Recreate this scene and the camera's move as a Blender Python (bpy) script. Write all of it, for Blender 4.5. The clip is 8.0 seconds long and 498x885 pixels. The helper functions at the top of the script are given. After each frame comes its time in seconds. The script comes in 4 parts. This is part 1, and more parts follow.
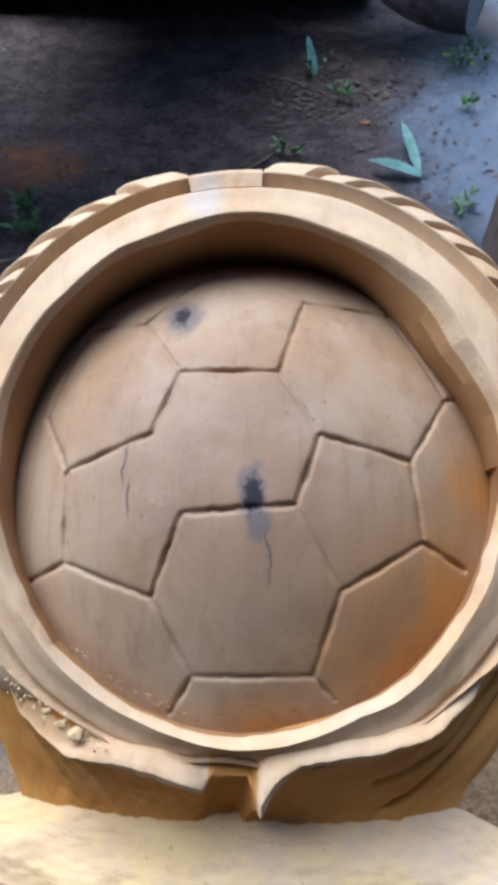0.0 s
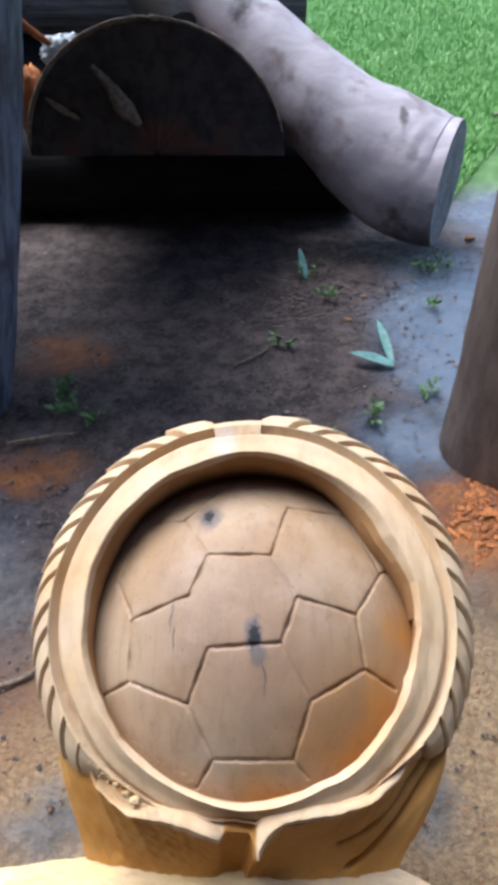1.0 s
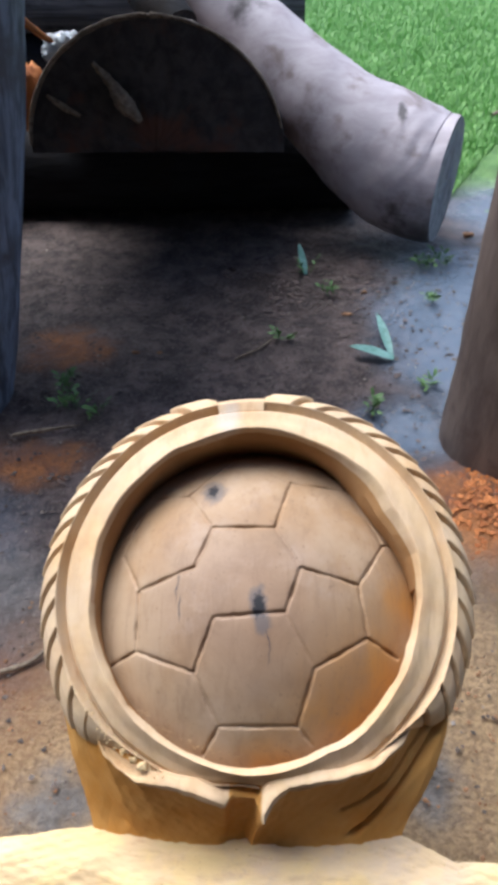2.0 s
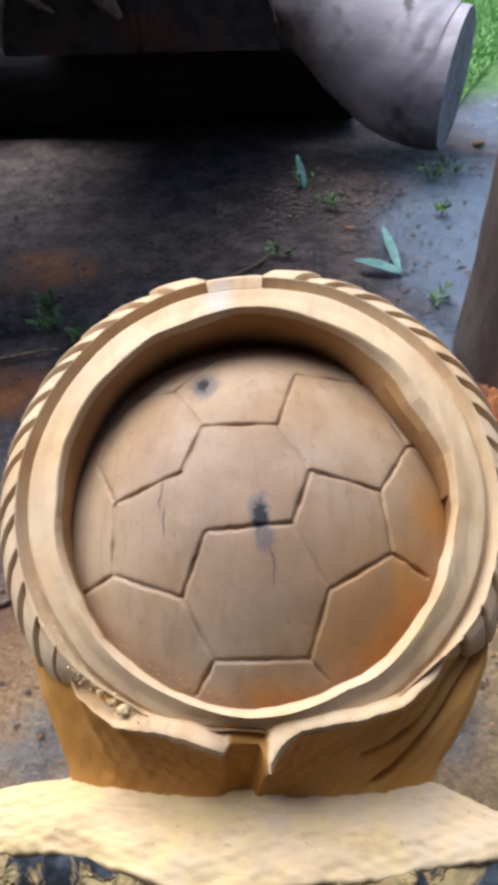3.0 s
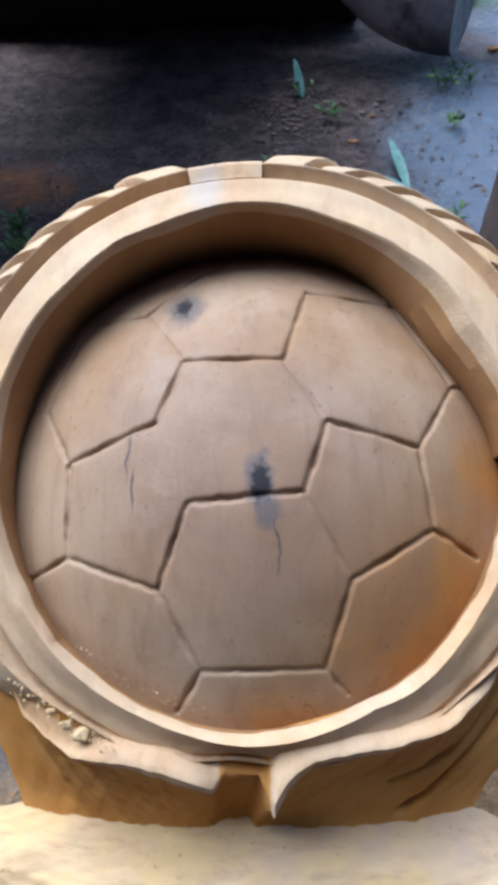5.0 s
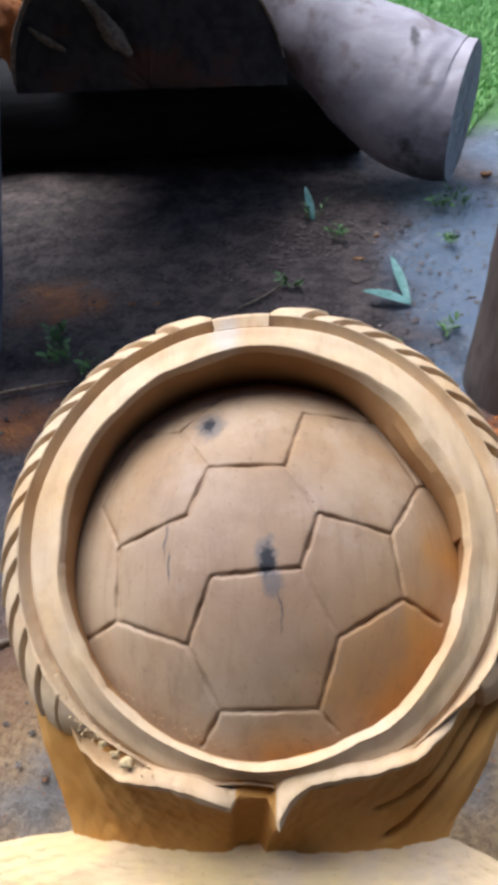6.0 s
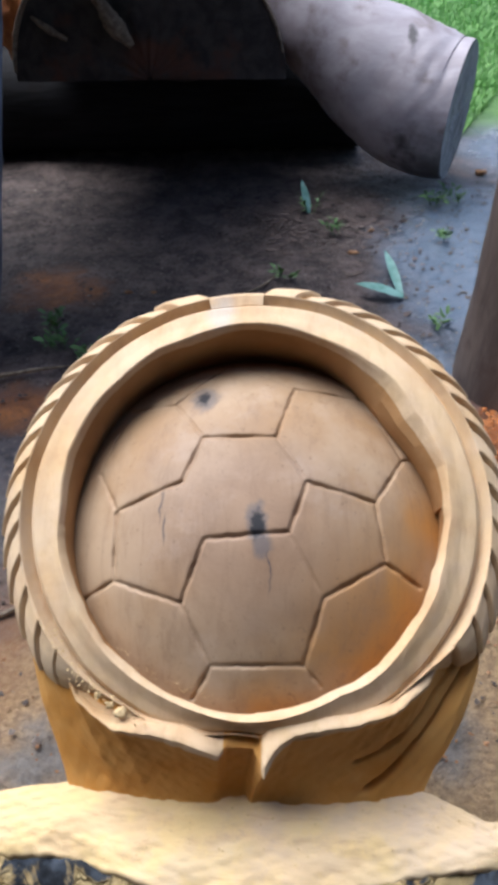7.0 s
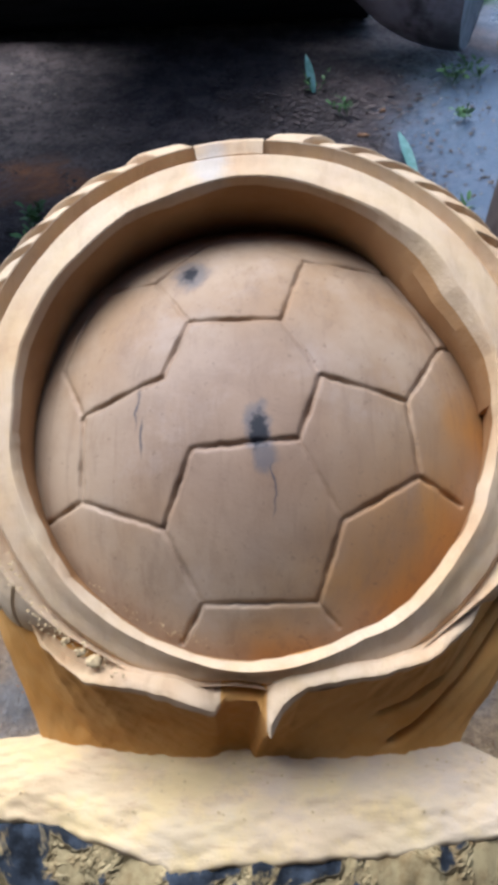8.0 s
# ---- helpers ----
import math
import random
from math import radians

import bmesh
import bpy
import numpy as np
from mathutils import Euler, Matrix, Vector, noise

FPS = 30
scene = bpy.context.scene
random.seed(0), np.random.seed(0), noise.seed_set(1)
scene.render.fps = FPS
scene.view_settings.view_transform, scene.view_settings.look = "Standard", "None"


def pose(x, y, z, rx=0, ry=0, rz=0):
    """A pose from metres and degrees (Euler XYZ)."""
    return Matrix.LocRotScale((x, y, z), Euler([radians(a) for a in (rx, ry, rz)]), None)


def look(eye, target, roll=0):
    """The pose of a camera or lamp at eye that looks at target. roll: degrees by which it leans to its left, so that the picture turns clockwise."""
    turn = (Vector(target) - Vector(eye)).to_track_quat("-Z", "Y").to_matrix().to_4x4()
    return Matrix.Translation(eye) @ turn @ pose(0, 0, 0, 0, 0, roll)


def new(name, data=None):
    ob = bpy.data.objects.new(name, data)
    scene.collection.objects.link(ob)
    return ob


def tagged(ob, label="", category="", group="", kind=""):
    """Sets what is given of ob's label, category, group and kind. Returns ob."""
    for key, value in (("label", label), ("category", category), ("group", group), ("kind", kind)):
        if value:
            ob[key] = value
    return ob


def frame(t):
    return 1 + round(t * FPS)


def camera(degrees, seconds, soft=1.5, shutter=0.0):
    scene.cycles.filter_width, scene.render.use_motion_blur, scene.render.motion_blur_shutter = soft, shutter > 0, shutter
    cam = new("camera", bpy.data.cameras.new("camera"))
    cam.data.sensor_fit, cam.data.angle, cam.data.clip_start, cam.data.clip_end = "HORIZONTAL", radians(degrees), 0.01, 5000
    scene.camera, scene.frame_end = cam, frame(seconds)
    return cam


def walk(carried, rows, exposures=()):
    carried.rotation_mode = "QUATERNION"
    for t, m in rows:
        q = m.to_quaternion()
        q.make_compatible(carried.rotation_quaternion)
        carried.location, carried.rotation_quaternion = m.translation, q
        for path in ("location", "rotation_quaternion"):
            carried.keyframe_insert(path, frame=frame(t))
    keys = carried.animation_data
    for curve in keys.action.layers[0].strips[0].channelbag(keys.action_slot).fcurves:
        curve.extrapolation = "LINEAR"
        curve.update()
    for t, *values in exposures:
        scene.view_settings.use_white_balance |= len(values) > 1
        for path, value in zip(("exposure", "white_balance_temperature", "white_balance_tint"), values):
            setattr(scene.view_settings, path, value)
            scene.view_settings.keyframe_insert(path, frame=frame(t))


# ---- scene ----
cam = camera(37.0, 8.0, soft=5.0)
PATH = [
    (0, (0.033, -0.301, 1.006), (-0.037, 1.038, -0.478), -1.4),
    (0.5, (0.04, -0.389, 1.122), (-0.051, 1.087, -0.225), -2.3),
    (1, (0.039, -0.495, 1.248), (-0.034, 1.099, 0.042), -0.8),
    (1.2, (0.036, -0.528, 1.266), (-0.03, 1.096, 0.1), -0.6),
    (2.3, (0.034, -0.526, 1.193), (-0.048, 1.032, -0.058), -1.4),
    (2.5, (0.029, -0.504, 1.16), (-0.071, 1.012, -0.14), -1.8),
    (3, (0.032, -0.444, 1.091), (-0.037, 1.063, -0.222), -2.1),
    (3.5, (0.023, -0.401, 1.023), (-0.023, 1.037, -0.367), -1.3),
    (4, (0.026, -0.344, 0.984), (-0.007, 1.069, -0.431), -1.4),
    (4.5, (0.015, -0.309, 0.965), (-0.01, 1.074, -0.48), -0.3),
    (5, (0.023, -0.314, 0.982), (-0.025, 1.076, -0.456), -1.7),
    (5.2, (0.023, -0.336, 1.01), (-0.049, 1.098, -0.382), -2.4),
    (6.5, (0.041, -0.455, 1.106), (-0.06, 1.106, -0.14), -2.8),
    (7, (0.036, -0.467, 1.096), (-0.04, 1.08, -0.17), -1.3),
    (7.5, (0.032, -0.428, 1.04), (-0.047, 1.061, -0.293), -1.7),
    (8, (0.035, -0.369, 0.988), (-0.052, 1.02, -0.448), -2.7),
]
LIGHT = [(0.0, 0.76, 5350, 10), (0.5, 0.88, 5650, 10), (1.0, 1.06, 5750, 10), (2.5, 0.94, 6000, 10), (3.5, 0.84, 5700, 10), (4.5, 0.75, 5300, 10), (5.0, 0.75, 5350, 10), (6.5, 0.92, 5950, 10), (7.5, 0.85, 5700, 10), (8.0, 0.79, 5400, 10)]
walk(cam, [(t, look(eye, target, roll)) for t, eye, target, roll in PATH], LIGHT)


# ---- world, sun, exposure ----
SUN_AZ, SUN_EL = -48.0, 64.0          # degrees from +y towards +x, and above the horizon
world = bpy.data.worlds.new("overcast_sky")
scene.world = world
world.use_nodes = True
wn = world.node_tree.nodes
sky = wn.new("ShaderNodeTexSky")
sky.sky_type = "NISHITA"
sky.sun_disc = False
sky.sun_elevation, sky.sun_rotation = radians(SUN_EL), radians(SUN_AZ)
sky.air_density, sky.dust_density, sky.ozone_density = 1.0, 3.0, 1.0
wn["Background"].inputs["Strength"].default_value = 0.10
world.node_tree.links.new(sky.outputs[0], wn["Background"].inputs["Color"])

sun = new("sun", bpy.data.lights.new("sun", "SUN"))
sun.data.energy, sun.data.angle, sun.data.color = 3.1, radians(52), (1.0, 0.985, 0.96)
az, el = radians(SUN_AZ), radians(SUN_EL)
sun.matrix_world = look((6 * math.sin(az) * math.cos(el), 6 * math.cos(az) * math.cos(el), 6 * math.sin(el)), (0, 0, 0))


# ---- materials ----
class Nodes:
    """A small writer of node materials."""

    def __init__(self, name):
        self.m = bpy.data.materials.new(name)
        self.m.use_nodes = True
        self.t = self.m.node_tree
        self.bsdf = self.t.nodes["Principled BSDF"]
        self.co = self.t.nodes.new("ShaderNodeTexCoord").outputs["Object"]

    def link(self, a, b):
        self.t.links.new(a, b)

    def put(self, socket, v):
        if isinstance(v, (int, float)):
            socket.default_value = v
        elif isinstance(v, tuple):
            socket.default_value = (*v, 1.0) if len(v) == 3 and socket.type == "RGBA" else v
        else:
            self.link(v, socket)

    def world(self):
        return self.t.nodes.new("ShaderNodeNewGeometry").outputs["Position"]

    def mapped(self, scale=(1, 1, 1), rot=(0, 0, 0), loc=(0, 0, 0), co=None):
        n = self.t.nodes.new("ShaderNodeMapping")
        n.inputs["Scale"].default_value, n.inputs["Location"].default_value = scale, loc
        n.inputs["Rotation"].default_value = [radians(a) for a in rot]
        self.link(co or self.co, n.inputs["Vector"])
        return n.outputs[0]

    def noise(self, scale, detail=4, rough=0.6, co=None, warp=0.0):
        n = self.t.nodes.new("ShaderNodeTexNoise")
        n.inputs["Scale"].default_value, n.inputs["Detail"].default_value = scale, detail
        n.inputs["Roughness"].default_value, n.inputs["Distortion"].default_value = rough, warp
        self.link(co or self.co, n.inputs["Vector"])
        return n.outputs["Fac"]

    def voronoi(self, scale, co=None, feature="F1"):
        n = self.t.nodes.new("ShaderNodeTexVoronoi")
        n.feature = feature
        n.inputs["Scale"].default_value = scale
        self.link(co or self.co, n.inputs["Vector"])
        return n.outputs["Distance"]

    def ramp(self, fac, lo, hi, a=0.0, b=1.0):
        n = self.t.nodes.new("ShaderNodeMapRange")
        n.interpolation_type = "SMOOTHSTEP"
        for i, v in enumerate((lo, hi, a, b)):
            n.inputs[i + 1].default_value = v
        self.link(fac, n.inputs[0])
        return n.outputs[0]

    def math(self, op, a, b=0.0):
        n = self.t.nodes.new("ShaderNodeMath")
        n.operation = op
        self.put(n.inputs[0], a), self.put(n.inputs[1], b)
        return n.outputs[0]

    def mix(self, fac, a, b):
        n = self.t.nodes.new("ShaderNodeMix")
        n.data_type = "RGBA"
        self.put(n.inputs[0], fac), self.put(n.inputs[6], a), self.put(n.inputs[7], b)
        return n.outputs[2]

    def near(self, point, lo, hi, stretch=(1, 1, 1), wobble=0.0, wscale=30.0, co=None, turn=0.0, bend=0.0):
        """1 close to a point, 0 away from it, with a wavering rim."""
        src = co or self.co
        if bend:
            shift = self.t.nodes.new("ShaderNodeTexNoise")
            shift.inputs["Scale"].default_value = 55.0
            self.link(src, shift.inputs["Vector"])
            centred = self.t.nodes.new("ShaderNodeVectorMath")
            centred.operation = "MULTIPLY_ADD"
            self.link(shift.outputs["Color"], centred.inputs[0])
            centred.inputs[1].default_value, centred.inputs[2].default_value = (bend,) * 3, (-bend / 2,) * 3
            moved = self.t.nodes.new("ShaderNodeVectorMath")
            self.link(src, moved.inputs[0]), self.link(centred.outputs[0], moved.inputs[1])
            src = moved.outputs[0]
        sub = self.t.nodes.new("ShaderNodeVectorMath")
        sub.operation = "SUBTRACT"
        self.link(src, sub.inputs[0])
        sub.inputs[1].default_value = point
        m = self.mapped(stretch, (0, 0, turn), co=sub.outputs[0])
        ln = self.t.nodes.new("ShaderNodeVectorMath")
        ln.operation = "LENGTH"
        self.link(m, ln.inputs[0])
        d = ln.outputs["Value"]
        if wobble:
            d = self.math("ADD", d, self.math("MULTIPLY", self.math("SUBTRACT", self.noise(wscale, 4, 0.6, src), 0.5), wobble))
        return self.ramp(d, lo, hi, 1.0, 0.0)

    def done(self, colour, rough=0.7, bump=None, height=0.002, spec=0.3, strength=1.0):
        self.put(self.bsdf.inputs["Base Color"], colour)
        self.put(self.bsdf.inputs["Roughness"], rough)
        self.put(self.bsdf.inputs["Specular IOR Level"], spec)
        if bump is not None:
            b = self.t.nodes.new("ShaderNodeBump")
            b.inputs["Distance"].default_value, b.inputs["Strength"].default_value = height, strength
            self.link(bump, b.inputs["Height"])
            self.link(b.outputs[0], self.bsdf.inputs["Normal"])
        return self.m


def carved_wood(name, pale, warm, heart=0.0, dust=0.0, knots=False, along=(5, 1.3, 4), streak=0.12):
    """Fresh pale wood: long grain, warm and cool stains, a film of sawdust; heart: share of pinkish brown heartwood,
    with orange bounced light painted at its rim.
    """
    n = Nodes(name)
    grain = n.noise(7, 6, 0.65, n.mapped(along), 0.4)
    fine = n.noise(420, 3, 0.6)
    blotch = n.noise(9, 4, 0.6)
    wide = n.noise(4.5, 3, 0.55, n.mapped((1, 1, 1), loc=(3.1, 1.7, 0.4)))
    c = n.mix(n.ramp(blotch, 0.38, 0.66), pale, warm)
    c = n.mix(n.math("MULTIPLY", n.ramp(grain, 0.42, 0.72), streak), c, (0.36, 0.22, 0.11))
    if heart:
        # orange glow bounced off the rim, painted on the ball's lower and right edge
        for p, lo, hi in (((0.118, -0.122, 0.0), 0.03, 0.10), ((0.175, -0.02, -0.02), 0.0, 0.05), ((0.02, -0.185, -0.02), 0.0, 0.05)):
            c = n.mix(n.math("MULTIPLY", n.near(p, lo, hi, (1, 1, 0.6), 0.05, 16), 0.85), c, (0.44, 0.20, 0.045))
        mask = n.near((-0.01, -0.025, 0.05), 0.03, 0.15, (1.0, 1.0, 0.6), 0.07, 14)
        c = n.mix(n.math("MULTIPLY", mask, heart), c, n.mix(n.ramp(n.noise(22, 5, 0.65, warp=0.8), 0.35, 0.7), (0.29, 0.185, 0.118), (0.215, 0.13, 0.082)))
        c = n.mix(n.math("MULTIPLY", n.ramp(wide, 0.48, 0.66), 0.45), c, (0.21, 0.145, 0.105))
        c = n.mix(n.math("MULTIPLY", n.ramp(n.noise(26, 7, 0.72, n.mapped((1.0, 0.4, 1.0), (0, 0, 12))), 0.5, 0.7), 0.4), c, (0.24, 0.155, 0.10))
        c = n.mix(n.math("MULTIPLY", n.ramp(n.noise(13, 6, 0.7, n.mapped(loc=(5, 2, 1))), 0.52, 0.7), 0.16), c, (0.50, 0.41, 0.36))
    if heart:
        brushed = n.noise(75, 5, 0.7, n.mapped((1.0, 0.16, 1.0), (0, 0, -14)), 0.5)
        c = n.mix(n.math("MULTIPLY", n.ramp(brushed, 0.48, 0.68), 0.30), c, (0.19, 0.115, 0.07))
        c = n.mix(n.math("MULTIPLY", n.ramp(n.noise(160, 3, 0.7), 0.62, 0.70), 0.45), c, (0.15, 0.09, 0.055))
    if streak > 0.3:
        c = n.mix(n.math("MULTIPLY", n.ramp(wide, 0.45, 0.65), 0.4), c, (0.43, 0.355, 0.265))
        c = n.mix(n.math("MULTIPLY", n.near((-0.036, 0.206, -0.004), 0.004, 0.024, (1, 0.6, 0.5), 0.02, 60), 0.6), c, (0.42, 0.42, 0.43))
    if dust:
        c = n.mix(n.math("MULTIPLY", n.ramp(n.noise(26, 5, 0.7), 0.40, 0.62), dust), c, (0.72, 0.53, 0.245))
    if knots:
        for p, lo, hi, st, turn in (((0.004, -0.026, 0.052), 0.008, 0.017, (1.3, 0.75, 0.5), 15), ((0.010, -0.048, 0.052), 0.005, 0.013, (1.2, 0.7, 0.5), -20),
                                    ((-0.051, 0.108, -0.002), 0.009, 0.021, (1.0, 0.85, 0.5), -35)):
            c = n.mix(n.math("MULTIPLY", n.near(p, lo, hi, st, 0.016, 95, turn=turn, bend=0.01), 0.62), c, (0.085, 0.09, 0.105))
        for p, st, turn in (((0.005, -0.030, 0.052), (1.0, 0.55, 0.4), 10), ((-0.052, 0.107, -0.002), (1.0, 0.7, 0.4), -40)):
            c = n.mix(n.near(p, 0.004, 0.0095, st, 0.012, 160, turn=turn, bend=0.008), c, (0.018, 0.017, 0.02))
        for p, st, turn in (((0.0165, -0.070, 0.050), (3.2, 0.16, 0.2), 8), ((-0.085, -0.012, 0.036), (2.4, 0.17, 0.2), -4), ((-0.079, -0.034, 0.039), (2.6, 0.22, 0.2), 28)):
            c = n.mix(n.math("MULTIPLY", n.near(p, 0.001, 0.0042, st, 0.004, 90, turn=turn, bend=0.014), 0.75), c, (0.06, 0.055, 0.06))
    if dust > 0.5:
        fibre = n.noise(30, 6, 0.7, n.mapped((0.5, 2.6, 2.6)), 0.6)
        c = n.mix(n.math("MULTIPLY", n.ramp(fibre, 0.56, 0.70), 0.55), c, (0.50, 0.30, 0.17))
        c = n.mix(n.math("MULTIPLY", n.ramp(wide, 0.50, 0.62), 0.35), c, (0.60, 0.44, 0.36))
    h = n.math("ADD", n.math("MULTIPLY", fine, 0.3), n.math("MULTIPLY", n.noise(60, 4, 0.7), 0.8))
    if streak > 0.3:
        h = n.math("SUBTRACT", h, n.math("MULTIPLY", grain, 1.6))
    rough = n.ramp(n.noise(14), 0.3, 0.7, 0.52, 0.68) if heart else n.ramp(n.noise(14), 0.3, 0.7, 0.65, 0.85)
    return n.done(c, rough, h, 0.0004 if heart else 0.0010, 0.3 if heart else 0.2)


WOOD_BALL = carved_wood("ball_wood", (0.395, 0.28, 0.18), (0.325, 0.20, 0.105), heart=0.85, knots=True)
WOOD_RIM = carved_wood("rim_wood", (0.60, 0.44, 0.285), (0.53, 0.335, 0.175), dust=0.15, along=(9, 2.5, 6), streak=0.32)
# orange deepened: light bounced between the wood faces is put into the colour
WOOD_STEM = carved_wood("stem_wood", (0.60, 0.315, 0.09), (0.52, 0.235, 0.045), dust=0.06)
# tan side grain, darkened further: the recess's shade is put into the colour
WOOD_SHADED_SIDE = carved_wood("shaded_side_grain_wood", (0.40, 0.22, 0.092), (0.30, 0.15, 0.055), along=(3, 3, 9), streak=0.3)
WOOD_TOP = carved_wood("sawn_top_wood", (0.73, 0.565, 0.335), (0.66, 0.48, 0.27), dust=0.7, along=(1.6, 6, 6), streak=0.5)


def bark_material():
    n = Nodes("flaking_bark")
    m = n.mapped((1.0, 1.0, 0.45))
    flake = n.noise(19, 5, 0.58, m, 0.6)
    streak = n.noise(60, 4, 0.7, n.mapped((1.0, 1.0, 0.12)))
    dark = n.mix(n.ramp(n.noise(40, 4), 0.4, 0.65), (0.018, 0.021, 0.026), (0.075, 0.09, 0.115))
    ochre = n.mix(n.ramp(streak, 0.35, 0.7), (0.52, 0.40, 0.20), (0.34, 0.23, 0.10))
    c = n.mix(n.ramp(flake, 0.43, 0.475), dark, ochre)
    return n.done(c, 0.75, n.math("ADD", n.ramp(flake, 0.45, 0.55, 1.0, 0.2), n.math("MULTIPLY", streak, 0.4)), 0.005, 0.3)


BARK = bark_material()


def weathered(name, a, b, c3, axis=(1, 1, 1), rough=0.75, gloss=0.3, relief=0.003, stains=()):
    """Old log surface: grain along one axis, dark wet stains, pale scuffs."""
    n = Nodes(name)
    m = n.mapped(axis)
    long = n.noise(16, 6, 0.65, m, 0.4)
    spots = n.noise(5, 5, 0.6)
    c = n.mix(n.ramp(long, 0.35, 0.68), a, b)
    c = n.mix(n.ramp(spots, 0.52, 0.68), c, c3)
    for p, lo, hi, st in stains:
        c = n.mix(n.math("MULTIPLY", n.near(p, lo, hi, st, 0.22, 11), 0.85), c, (0.03, 0.026, 0.026))
    return n.done(c, rough, n.math("ADD", long, n.math("MULTIPLY", n.noise(70, 4, 0.7, m), 0.4)), relief, gloss)


TRUNK = weathered("grey_trunk", (0.43, 0.39, 0.415), (0.33, 0.29, 0.31), (0.21, 0.17, 0.165), (0.35, 0.8, 0.8), 0.55, relief=0.002, stains=(((0.62, 2.30, 0.08), 0.05, 0.24, (1, 0.6, 0.8)), ((0.47, 2.34, 0.21), 0.0, 0.10, (1.2, 0.6, 0.7)), ((0.49, 2.42, 0.545), 0.0, 0.07, (4, 1, 0.8)), ((-0.10, 2.75, 0.86), 0.0, 0.09, (1, 1, 1))))
DARK_LOG = weathered("dark_log", (0.045, 0.047, 0.058), (0.018, 0.018, 0.022), (0.05, 0.038, 0.032), (0.25, 2, 2), 0.7)
# near-black colour stands for the deep shade of the hollow
SHADE_LOG = weathered("shade_black_log", (0.016, 0.016, 0.019), (0.008, 0.008, 0.009), (0.014, 0.011, 0.010), (0.25, 2, 2), 0.8, 0.15)
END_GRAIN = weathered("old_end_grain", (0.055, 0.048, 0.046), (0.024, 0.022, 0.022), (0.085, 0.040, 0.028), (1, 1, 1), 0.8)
BLUE_LOG = weathered("blue_grey_log", (0.33, 0.38, 0.43), (0.10, 0.115, 0.14), (0.06, 0.06, 0.07), (0.12, 2.4, 2.4), 0.6, 0.4, 0.006)
POST = weathered("blue_grey_post", (0.19, 0.23, 0.31), (0.05, 0.058, 0.08), (0.085, 0.09, 0.11), (2.2, 2.2, 0.16), 0.6)
STUMP = weathered("brown_stump", (0.165, 0.125, 0.105), (0.095, 0.07, 0.06), (0.075, 0.05, 0.042), (1.2, 1.2, 0.35), 0.65)
CUT_END = weathered("grey_cut_end", (0.30, 0.31, 0.32), (0.17, 0.18, 0.19), (0.09, 0.09, 0.10), (1, 1, 1), 0.7)


